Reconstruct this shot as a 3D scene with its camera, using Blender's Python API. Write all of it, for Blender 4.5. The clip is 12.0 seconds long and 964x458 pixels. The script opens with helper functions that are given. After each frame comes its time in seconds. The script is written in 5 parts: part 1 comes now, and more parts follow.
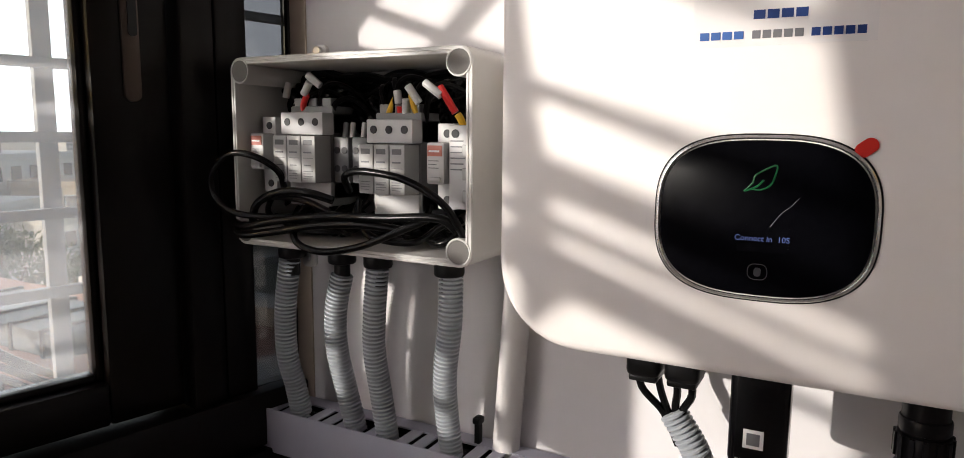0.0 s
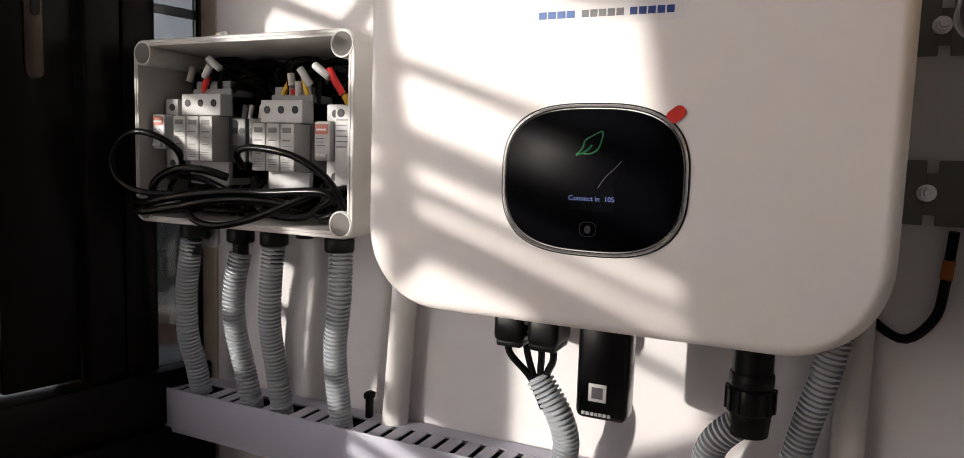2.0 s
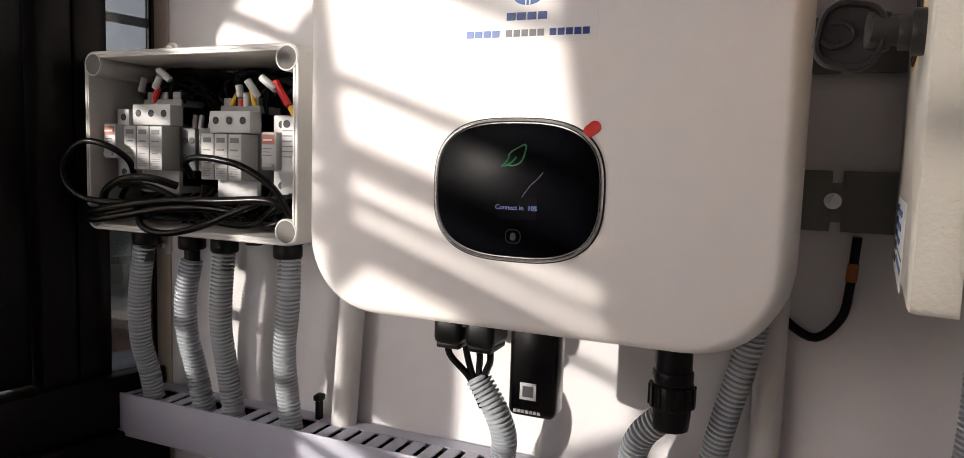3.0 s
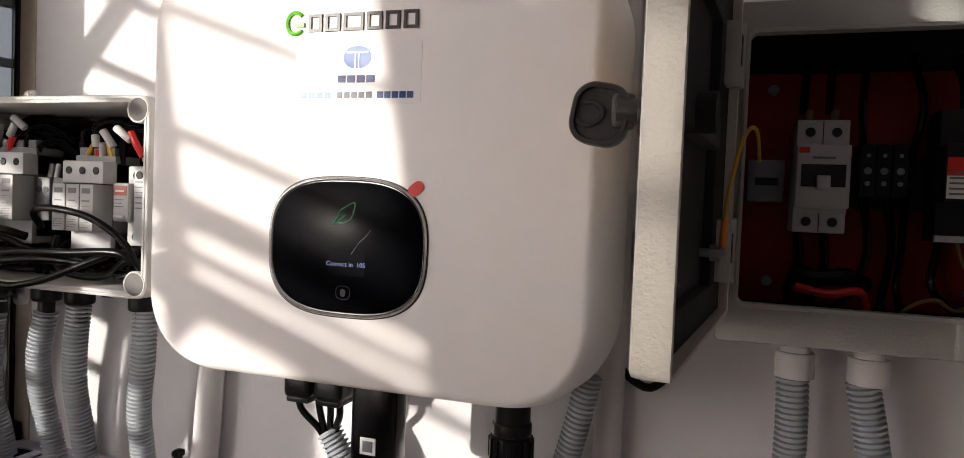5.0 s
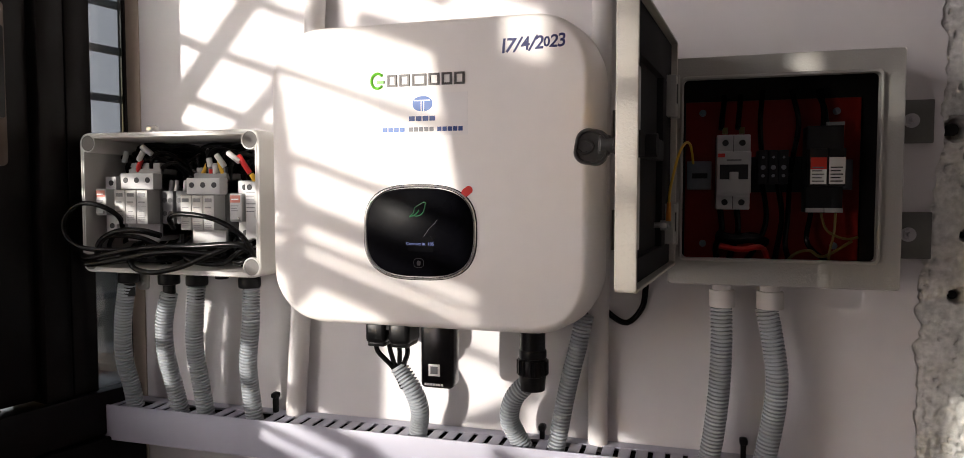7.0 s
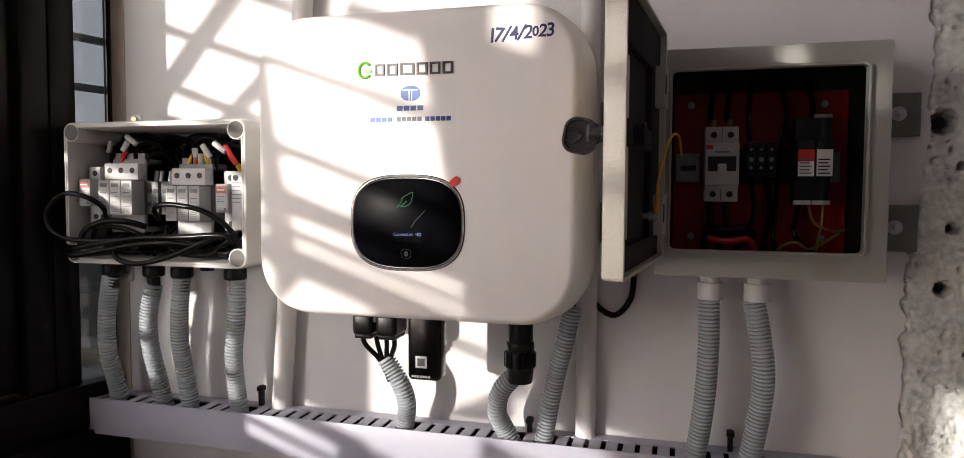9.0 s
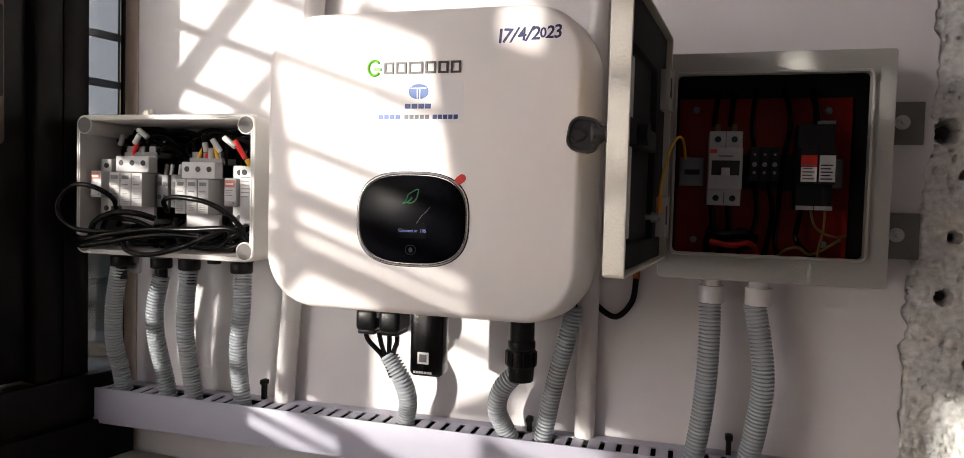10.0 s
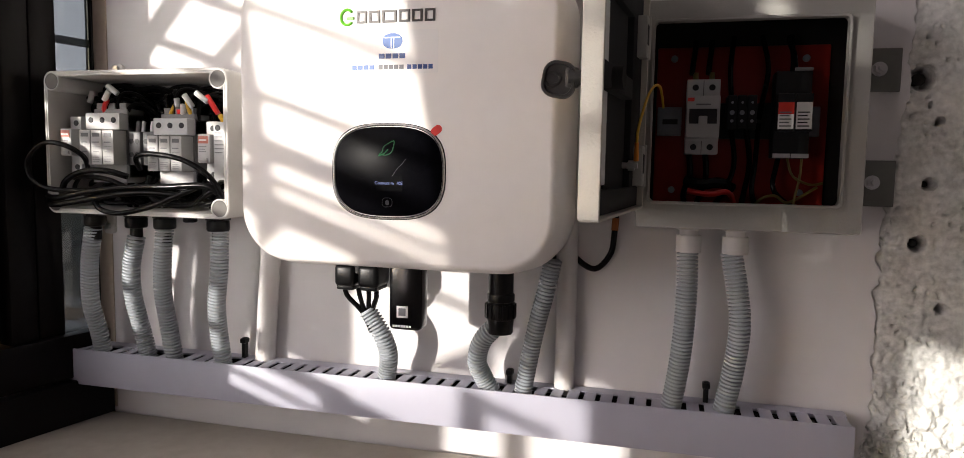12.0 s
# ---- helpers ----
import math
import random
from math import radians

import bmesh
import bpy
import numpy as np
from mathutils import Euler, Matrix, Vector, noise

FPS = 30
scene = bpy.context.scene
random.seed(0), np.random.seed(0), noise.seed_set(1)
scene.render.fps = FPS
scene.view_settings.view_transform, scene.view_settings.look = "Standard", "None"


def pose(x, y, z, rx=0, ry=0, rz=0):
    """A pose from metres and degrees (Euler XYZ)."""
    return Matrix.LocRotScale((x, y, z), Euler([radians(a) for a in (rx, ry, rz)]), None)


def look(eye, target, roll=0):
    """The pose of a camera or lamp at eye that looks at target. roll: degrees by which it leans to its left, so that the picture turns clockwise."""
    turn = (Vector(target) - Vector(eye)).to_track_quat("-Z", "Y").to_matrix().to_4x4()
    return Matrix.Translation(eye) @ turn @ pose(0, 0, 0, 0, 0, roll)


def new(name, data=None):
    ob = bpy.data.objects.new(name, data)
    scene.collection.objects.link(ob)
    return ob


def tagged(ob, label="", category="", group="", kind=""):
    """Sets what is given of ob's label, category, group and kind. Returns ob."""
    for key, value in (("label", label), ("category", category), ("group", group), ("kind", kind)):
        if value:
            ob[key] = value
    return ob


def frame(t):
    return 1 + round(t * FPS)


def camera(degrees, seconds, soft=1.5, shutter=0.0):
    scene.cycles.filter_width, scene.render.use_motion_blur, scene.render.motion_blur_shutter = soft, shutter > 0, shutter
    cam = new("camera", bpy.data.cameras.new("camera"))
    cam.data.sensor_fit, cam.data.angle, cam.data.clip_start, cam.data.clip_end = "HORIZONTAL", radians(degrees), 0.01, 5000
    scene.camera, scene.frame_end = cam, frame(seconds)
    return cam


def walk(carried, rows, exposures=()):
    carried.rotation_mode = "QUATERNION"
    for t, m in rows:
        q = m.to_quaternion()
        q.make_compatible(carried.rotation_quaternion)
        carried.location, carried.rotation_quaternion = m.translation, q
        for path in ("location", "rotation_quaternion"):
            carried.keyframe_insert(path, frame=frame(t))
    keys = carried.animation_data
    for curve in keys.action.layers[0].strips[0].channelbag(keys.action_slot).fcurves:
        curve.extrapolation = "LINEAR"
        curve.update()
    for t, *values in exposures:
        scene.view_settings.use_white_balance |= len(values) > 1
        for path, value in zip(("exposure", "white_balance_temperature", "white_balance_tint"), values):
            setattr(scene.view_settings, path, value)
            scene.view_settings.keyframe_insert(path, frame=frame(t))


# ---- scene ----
cam = camera(68.7, 12.0, soft=0.85)
PATH = [
    (0, (0.053, -0.638, 1.386), (-0.882, 1.109, 1.114), 0.5),
    (0.5, (0.044, -0.655, 1.383), (-0.984, 1.052, 1.213), 0.2),
    (1, (0.06, -0.649, 1.368), (-0.953, 1.064, 1.17), 1.2),
    (1.5, (0.096, -0.652, 1.35), (-0.899, 1.069, 1.127), 1.6),
    (2, (0.14, -0.641, 1.347), (-0.706, 1.16, 1.147), 1.8),
    (2.5, (0.158, -0.649, 1.353), (-0.62, 1.185, 1.178), 1.7),
    (2.7, (0.166, -0.653, 1.353), (-0.611, 1.181, 1.173), 1.8),
    (4.3, (0.228, -0.628, 1.36), (-0.574, 1.193, 1.162), 1.3),
    (4.5, (0.229, -0.622, 1.353), (-0.513, 1.23, 1.213), 1.8),
    (5, (0.26, -0.634, 1.37), (-0.37, 1.263, 1.3), 2.3),
    (5.5, (0.278, -0.669, 1.375), (-0.28, 1.25, 1.302), 1.8),
    (6, (0.285, -0.777, 1.379), (-0.044, 1.195, 1.312), 1.9),
    (6.5, (0.288, -0.868, 1.391), (-0.121, 1.089, 1.319), 0.5),
    (7, (0.283, -0.893, 1.378), (-0.277, 1.024, 1.274), 0.0),
    (8.8, (0.281, -0.89, 1.369), (-0.258, 1.032, 1.236), 0.2),
    (9, (0.284, -0.889, 1.369), (-0.248, 1.036, 1.262), 0.3),
    (9.5, (0.284, -0.894, 1.366), (-0.254, 1.03, 1.271), 0.9),
    (10, (0.289, -0.897, 1.359), (-0.261, 1.024, 1.273), 1.6),
    (10.5, (0.296, -0.902, 1.351), (-0.269, 1.014, 1.266), 2.6),
    (11, (0.301, -0.896, 1.348), (-0.225, 1.03, 1.228), 1.3),
    (11.5, (0.297, -0.882, 1.339), (-0.199, 1.047, 1.157), 1.1),
    (12, (0.297, -0.891, 1.342), (-0.21, 1.036, 1.164), 1.0),
]
walk(cam, [(t, look(eye, target, roll)) for t, eye, target, roll in PATH],
     exposures=((0, 0.52), (1, 0.48), (2, 0.63), (2.7, 0.72), (4.3, 0.82), (5.2, 0.86), (6, 0.78), (6.5, 0.84), (9, 0.96), (12, 1.06)))

# ---- light ----
SUN = Vector((0.68, 1.0, -0.165)).normalized()
world = bpy.data.worlds.new("sky")
world.use_nodes = True
scene.world = world
wn = world.node_tree
sky = wn.nodes.new("ShaderNodeTexSky")
sky.sky_type = "NISHITA"
sky.sun_disc = False
sky.dust_density = 2.0
sky.sun_elevation = math.asin(-SUN.z)
sky.sun_rotation = math.atan2(-SUN.x, -SUN.y)
wn.nodes["Background"].inputs["Strength"].default_value = 0.15
wn.links.new(sky.outputs[0], wn.nodes["Background"].inputs["Color"])
sun = new("sun", bpy.data.lights.new("sun", "SUN"))
sun.data.energy, sun.data.angle, sun.data.color = 2.8, radians(0.55), (1.0, 0.93, 0.85)
sun.matrix_world = look((-6, -9, 5), Vector((-6, -9, 5)) + SUN)
# daylight entering by the long window
daylight = new("window_daylight", bpy.data.lights.new("window_daylight", "AREA"))
daylight.data.shape, daylight.data.size, daylight.data.size_y = "RECTANGLE", 1.40, 0.95
daylight.data.energy, daylight.data.color = 4.6, (1.0, 0.872, 0.912)
daylight.matrix_world = look((-0.866, -1.32, 1.66), (0.112, -1.32 - 0.208, 1.66))

# fill lamp added at an unseen opening to brighten the right side
side_fill = new("side_fill_light", bpy.data.lights.new("side_fill_light", "AREA"))
side_fill.data.shape, side_fill.data.size, side_fill.data.size_y = "RECTANGLE", 0.38, 0.60
side_fill.data.energy, side_fill.data.color = 1.8, (1.0, 0.882, 0.912)
side_fill.matrix_world = look((-1.105, -2.655, 1.215), (0.75, 0.0, 1.40))

# ---- materials ----
def material(name, colour, rough=0.5, metal=0.0, grain=0.0, scale=40.0, second=None, bump=0.0, bump_scale=300.0, spec=0.5, bump_depth=0.001):
    """A surface with two scales of variation: large stains and fine grain, and a fine relief."""
    m = bpy.data.materials.new(name)
    m.use_nodes = True
    t = m.node_tree
    b = t.nodes["Principled BSDF"]
    b.inputs["Roughness"].default_value, b.inputs["Metallic"].default_value = rough, metal
    b.inputs["Specular IOR Level"].default_value = spec
    b.inputs["Base Color"].default_value = (*colour, 1)
    coord = t.nodes.new("ShaderNodeTexCoord")
    if grain > 0:
        big, fine = t.nodes.new("ShaderNodeTexNoise"), t.nodes.new("ShaderNodeTexNoise")
        big.inputs["Scale"].default_value, big.inputs["Detail"].default_value = scale * 0.2, 5
        fine.inputs["Scale"].default_value, fine.inputs["Detail"].default_value = scale * 3, 6
        mix = t.nodes.new("ShaderNodeMix")
        mix.data_type = "RGBA"
        dark = second or tuple(c * 0.7 for c in colour)
        mix.inputs["A"].default_value, mix.inputs["B"].default_value = (*colour, 1), (*dark, 1)
        add = t.nodes.new("ShaderNodeMath")
        add.operation = "MULTIPLY"
        t.links.new(coord.outputs["Object"], big.inputs["Vector"])
        t.links.new(coord.outputs["Object"], fine.inputs["Vector"])
        t.links.new(big.outputs["Fac"], add.inputs[0])
        t.links.new(fine.outputs["Fac"], add.inputs[1])
        span = t.nodes.new("ShaderNodeMapRange")
        span.inputs["From Min"].default_value, span.inputs["From Max"].default_value = 0.12, 0.45
        span.inputs["To Max"].default_value = grain
        t.links.new(add.outputs[0], span.inputs["Value"])
        t.links.new(span.outputs[0], mix.inputs["Factor"])
        t.links.new(mix.outputs["Result"], b.inputs["Base Color"])
        rr = t.nodes.new("ShaderNodeMapRange")
        rr.inputs["To Min"].default_value, rr.inputs["To Max"].default_value = max(rough - 0.08, 0.02), min(rough + 0.12, 1)
        t.links.new(big.outputs["Fac"], rr.inputs["Value"])
        t.links.new(rr.outputs[0], b.inputs["Roughness"])
    if bump > 0:
        n, u = t.nodes.new("ShaderNodeTexNoise"), t.nodes.new("ShaderNodeBump")
        n.inputs["Scale"].default_value, n.inputs["Detail"].default_value = bump_scale, 6
        u.inputs["Strength"].default_value, u.inputs["Distance"].default_value = bump, bump_depth
        t.links.new(coord.outputs["Object"], n.inputs["Vector"])
        t.links.new(n.outputs["Fac"], u.inputs["Height"])
        t.links.new(u.outputs["Normal"], b.inputs["Normal"])
    return m


def glowing(name, colour, strength):
    m = material(name, colour, 0.3)
    b = m.node_tree.nodes["Principled BSDF"]
    b.inputs["Emission Color"].default_value, b.inputs["Emission Strength"].default_value = (*colour, 1), strength
    return m


PAINT = material("white_wall_paint", (0.72, 0.70, 0.705), 0.75, grain=0.3, scale=12, second=(0.63, 0.61, 0.61), bump=0.25, bump_scale=60)
ROOM = material("room_wall_paint", (0.62, 0.59, 0.57), 0.85, grain=0.2, scale=6)
CASE = material("white_powder_coat", (0.80, 0.765, 0.735), 0.38, grain=0.10, scale=20, bump=0.06, bump_scale=900)
ABS = material("grey_abs_plastic", (0.50, 0.49, 0.47), 0.42, grain=0.15, scale=30, bump=0.05, bump_scale=700)
STEEL = material("pebble_grey_powder_coat", (0.42, 0.415, 0.385), 0.45, grain=0.15, scale=30, bump=0.35, bump_scale=420)
DOOR_STEEL = material("cream_grey_powder_coat", (0.56, 0.53, 0.46), 0.42, grain=0.12, scale=30, bump=0.55, bump_scale=420)
INNER = material("pale_inner_skin", (0.78, 0.77, 0.74), 0.5, grain=0.1, scale=30)
ORANGE = material("orange_mounting_plate", (0.25, 0.012, 0.007), 0.5, grain=0.5, scale=25, spec=0.3)
TAB = material("dark_grey_painted_tab", (0.16, 0.16, 0.145), 0.5, grain=0.3, scale=50, bump=0.3)
BLACK = material("black_plastic", (0.0035, 0.0035, 0.004), 0.34, grain=0.3, scale=40, second=(0.009, 0.009, 0.009), spec=0.25)
GLOSS_BLACK = material("glossy_black_plastic", (0.0025, 0.0025, 0.003), 0.16, grain=0.2, scale=40, second=(0.005, 0.005, 0.005), spec=0.4)
RUBBER = material("black_rubber_sheath", (0.003, 0.003, 0.0032), 0.22, grain=0.3, scale=60, second=(0.006, 0.006, 0.006), spec=0.2)
GASKET = material("black_gasket_foam", (0.010, 0.010, 0.010), 0.9)
CONDUIT = material("grey_corrugated_pvc", (0.36, 0.385, 0.415), 0.36, grain=0.06, scale=12, second=(0.30, 0.32, 0.35))
PIPE = material("white_pvc_pipe", (0.66, 0.64, 0.63), 0.4, grain=0.2, scale=20, second=(0.52, 0.50, 0.49))
DUCT = material("lavender_grey_pvc", (0.42, 0.42, 0.50), 0.45, grain=0.2, scale=20, second=(0.36, 0.36, 0.43))
DEVICE = material("light_grey_device_plastic", (0.17, 0.17, 0.17), 0.45, grain=0.1, scale=60)
DEVICE_WHITE = material("white_device_plastic", (0.46, 0.46, 0.46), 0.42, grain=0.1, scale=60)
DEVICE_GREY = material("mid_grey_device_plastic", (0.37, 0.37, 0.36), 0.45, grain=0.15, scale=90)
BLOCK_GREY = material("dark_grey_terminal_plastic", (0.11, 0.112, 0.115), 0.45, grain=0.2, scale=90)
RAIL = material("dull_passivated_steel", (0.22, 0.235, 0.26), 0.42, 0.6, grain=0.4, scale=60)
INNER_SHADE = material("dark_inner_shade", (0.016, 0.015, 0.0145), 0.7, grain=0.3, scale=40, spec=0.2)
DULL_YELLOW = material("dull_yellow_green_sheath", (0.19, 0.125, 0.03), 0.5)
DARK_DEVICE = material("dark_grey_device_plastic", (0.012, 0.013, 0.014), 0.5, grain=0.2, scale=60, spec=0.2)
ZINC = material("zinc_plated_steel", (0.55, 0.55, 0.56), 0.3, 0.9, grain=0.2, scale=80)
CHROME = material("silver_rim", (0.75, 0.74, 0.73), 0.22, 0.9)
KEY = material("dark_cast_zinc", (0.055, 0.053, 0.050), 0.33, 0.5, grain=0.6, scale=80, second=(0.02, 0.02, 0.02), bump=0.15)
SLEEVE_ORANGE = material("dull_orange_sleeve", (0.35, 0.10, 0.01), 0.5)
CORNER_TONE = material("beige_unlit_corner", (0.50, 0.42, 0.34), 0.8, grain=0.3, scale=20)
UNIT = material("dark_blue_grey_sheet_metal", (0.11, 0.14, 0.16), 0.45, grain=0.4, scale=12)
WELL = material("shaded_grey_plastic_well", (0.10, 0.092, 0.084), 0.6, grain=0.2, scale=60)
HOLE_SHADE = material("dark_hole_shade", (0.018, 0.017, 0.016), 0.9)
SCREEN = material("black_glass", (0.0014, 0.0014, 0.0022), 0.28, grain=0.7, scale=60, second=(0.004, 0.004, 0.0055), spec=0.02)
RED = material("red_plastic", (0.62, 0.022, 0.012), 0.4)
FADED_RED = material("faded_red_print", (0.46, 0.13, 0.09), 0.5, grain=0.3, scale=80, second=(0.40, 0.22, 0.18))
RED_WIRE = material("red_wire_sheath", (0.60, 0.020, 0.018), 0.35)
YELLOW = material("yellow_sheath", (0.62, 0.36, 0.02), 0.4)
ORANGE_LUG = material("orange_lug_sleeve", (0.70, 0.24, 0.02), 0.4)
SLEEVE = material("white_marker_sleeve", (0.52, 0.52, 0.51), 0.4)
PAPER = material("white_label", (0.78, 0.78, 0.76), 0.45, grain=0.08, scale=40)
FILM = material("glossy_sticker_film", (0.80, 0.775, 0.76), 0.2)
INK = material("black_print", (0.012, 0.012, 0.014), 0.6)
GREY_INK = material("grey_print", (0.14, 0.14, 0.15), 0.5)
BROWN_INK = material("dark_grey_metal_print", (0.045, 0.038, 0.034), 0.4)
GREEN_INK = material("green_print", (0.12, 0.45, 0.02), 0.4)
BLUE = material("mid_blue_print", (0.012, 0.085, 0.32), 0.4)
NAVY = material("navy_blue_print", (0.007, 0.04, 0.19), 0.4)
MARKER = material("blue_black_marker", (0.010, 0.014, 0.09), 0.45)
WARN = material("yellow_warning_film", (0.85, 0.42, 0.01), 0.35)
FRAME = material("dark_brown_aluminium", (0.0050, 0.0034, 0.0028), 0.30, grain=0.5, scale=20, second=(0.003, 0.0022, 0.002), spec=0.12)
PULL = material("bronze_pull_plate", (0.085, 0.060, 0.045), 0.38, 0.4, grain=0.3, scale=30)
DARK_GLASS = material("dark_tinted_glass", (0.062, 0.064, 0.069), 0.02, spec=0.5)
DARK_GLASS.node_tree.nodes["Principled BSDF"].inputs["Transmission Weight"].default_value = 1.0
DARK_GLASS.node_tree.nodes["Principled BSDF"].inputs["IOR"].default_value = 1.45
GRILLE = material("grey_painted_grille", (0.30, 0.33, 0.36), 0.5, grain=0.3, scale=30)
LEDGE = material("dusty_cement_ledge", (0.50, 0.46, 0.40), 0.85, grain=0.5, scale=14, second=(0.34, 0.29, 0.24), bump=0.6, bump_scale=90)
FLOOR = material("grey_floor_tile", (0.38, 0.36, 0.34), 0.5, grain=0.3, scale=8)
CONCRETE = material("rough_broken_concrete", (0.80, 0.80, 0.77), 0.9, grain=0.95, scale=45, second=(0.36, 0.365, 0.345), bump=0.6, bump_scale=240, bump_depth=0.0018)
TERRACE = material("terracotta_terrace", (0.56, 0.29, 0.22), 0.8, grain=0.4, scale=6)
GROUND = material("dry_town_ground", (0.22, 0.20, 0.16), 0.95, grain=0.8, scale=0.05, second=(0.10, 0.13, 0.07))
LEAF = material("tree_leaves", (0.10, 0.14, 0.07), 0.7, grain=0.5, scale=4, second=(0.06, 0.09, 0.04))
BARK = material("tree_bark", (0.14, 0.10, 0.07), 0.9)
FACADE = material("pale_render_facade", (0.74, 0.72, 0.68), 0.85, grain=0.4, scale=0.6, second=(0.40, 0.38, 0.35))
FACADE_TAN = material("tan_render_facade", (0.50, 0.42, 0.33), 0.85, grain=0.4, scale=0.6)
VOID = material("dark_window_pane", (0.03, 0.035, 0.04), 0.2)
DISPLAY = glowing("blue_white_display_text", (0.09, 0.13, 0.34), 0.14)
LEAF_GLOW = glowing("green_status_light", (0.010, 0.105, 0.034), 0.09)
ICON = material("grey_screen_print", (0.05, 0.05, 0.054), 0.4)
HAZE = glowing("white_hazy_sky", (0.95, 0.97, 1.0), 2.0)
WINDOW_GLASS = material("clear_window_glass", (0.93, 0.96, 0.97), 0.0)
WINDOW_GLASS.node_tree.nodes["Principled BSDF"].inputs["Transmission Weight"].default_value = 1.0
WINDOW_GLASS.node_tree.nodes["Principled BSDF"].inputs["IOR"].default_value = 1.45
# dust on the glass, lit by the sun; also stands for the bright haze over the view
gt = WINDOW_GLASS.node_tree
veil, blend, veil_noise, span = gt.nodes.new("ShaderNodeBsdfTranslucent"), gt.nodes.new("ShaderNodeMixShader"), gt.nodes.new("ShaderNodeTexNoise"), gt.nodes.new("ShaderNodeMapRange")
veil.inputs["Color"].default_value = (0.95, 0.96, 1.0, 1)
veil_noise.inputs["Scale"].default_value, veil_noise.inputs["Detail"].default_value = 9.0, 6
span.inputs["To Min"].default_value, span.inputs["To Max"].default_value = 0.12, 0.26
gt.links.new(veil_noise.outputs["Fac"], span.inputs["Value"])
gt.links.new(span.outputs[0], blend.inputs[0])
gt.links.new(gt.nodes["Principled BSDF"].outputs[0], blend.inputs[1])
gt.links.new(veil.outputs[0], blend.inputs[2])
gt.links.new(blend.outputs[0], gt.nodes["Material Output"].inputs["Surface"])


# ---- building helpers ----
def finish(name, bm, mat, parent=None, label="", smooth=40):
    bmesh.ops.recalc_face_normals(bm, faces=bm.faces[:])
    me = bpy.data.meshes.new(name)
    bm.to_mesh(me)
    bm.free()
    me.materials.append(mat)
    if smooth:
        me.polygons.foreach_set("use_smooth", [True] * len(me.polygons))
        me.set_sharp_from_angle(angle=radians(smooth))
    ob = new(name, me)
    if parent is not None:
        ob.parent = parent
    if label:
        ob["label"] = label
    return ob


def part(name, bm, mat, parent, label="", smooth=40):
    return finish(name, bm, mat, parent, label, smooth)


def share(name, ob, parent, m=None):
    """Another object on the same mesh, at the offset m."""
    o = new(name, ob.data)
    o.parent = parent
    if m is not None:
        o.matrix_basis = m
    return o


def thing(name, label, category, group="", kind="", at=(0, 0, 0)):
    e = new(name)
    e.empty_display_size = 0.02
    e.location = at
    return tagged(e, label, category, group, kind)


def box(bm, x0, x1, y0, y1, z0, z1, bev=0.0, seg=2, m=None):
    mat = Matrix.Translation(((x0 + x1) / 2, (y0 + y1) / 2, (z0 + z1) / 2)) @ Matrix.Diagonal((abs(x1 - x0), abs(y1 - y0), abs(z1 - z0), 1))
    vs = bmesh.ops.create_cube(bm, size=1, matrix=mat)["verts"]
    if bev > 0:
        es = list({e for v in vs for e in v.link_edges})
        vs = bmesh.ops.bevel(bm, geom=es, offset=bev, segments=seg, profile=0.5, affect="EDGES")["verts"]
    if m is not None:
        bmesh.ops.transform(bm, matrix=m, verts=list({v for v in vs}))
    return bm


def boxed(*a, **k):
    return box(bmesh.new(), *a, **k)


def cyl(bm, p0, p1, r0, r1=None, seg=24, bev=0.0):
    p0, p1 = Vector(p0), Vector(p1)
    d = p1 - p0
    m = Matrix.Translation((p0 + p1) / 2) @ d.to_track_quat("Z", "Y").to_matrix().to_4x4()
    vs = bmesh.ops.create_cone(bm, cap_ends=True, segments=seg, radius1=r0, radius2=r0 if r1 is None else r1, depth=d.length, matrix=m)["verts"]
    if bev > 0:
        es = [e for e in {e for v in vs for e in v.link_edges} if len(e.link_faces) == 2 and max(len(f.verts) for f in e.link_faces) > 4]
        bmesh.ops.bevel(bm, geom=es, offset=bev, segments=2, profile=0.5, affect="EDGES")
    return bm


def loft(bm, rings, cap0=True, cap1=True, closed=True):
    made = [[bm.verts.new(p) for p in ring] for ring in rings]
    for a, b in zip(made, made[1:]):
        n = len(a)
        for i in range(n if closed else n - 1):
            bm.faces.new((a[i], a[(i + 1) % n], b[(i + 1) % n], b[i]))
    if cap0:
        bm.faces.new(made[0])
    if cap1:
        bm.faces.new(made[-1])
    return bm


def glide(points, step=0.004):
    """A smooth line through the points, in even steps."""
    p = [Vector(q) for q in points]
    p = [p[0] * 2 - p[1]] + p + [p[-1] * 2 - p[-2]]
    fine = []
    for a, b, c, d in zip(p, p[1:], p[2:], p[3:]):
        for i in range(24):
            t = i / 24
            fine.append(0.5 * (2 * b + (c - a) * t + (2 * a - 5 * b + 4 * c - d) * t * t + (3 * b - a - 3 * c + d) * t ** 3))
    fine.append(p[-2])
    out, left = [fine[0]], step
    for a, b in zip(fine, fine[1:]):
        length, done = (b - a).length, 0.0
        while length - done >= left and length > 0:
            done += left
            out.append(a.lerp(b, done / length))
            left = step
        left -= length - done
    return out


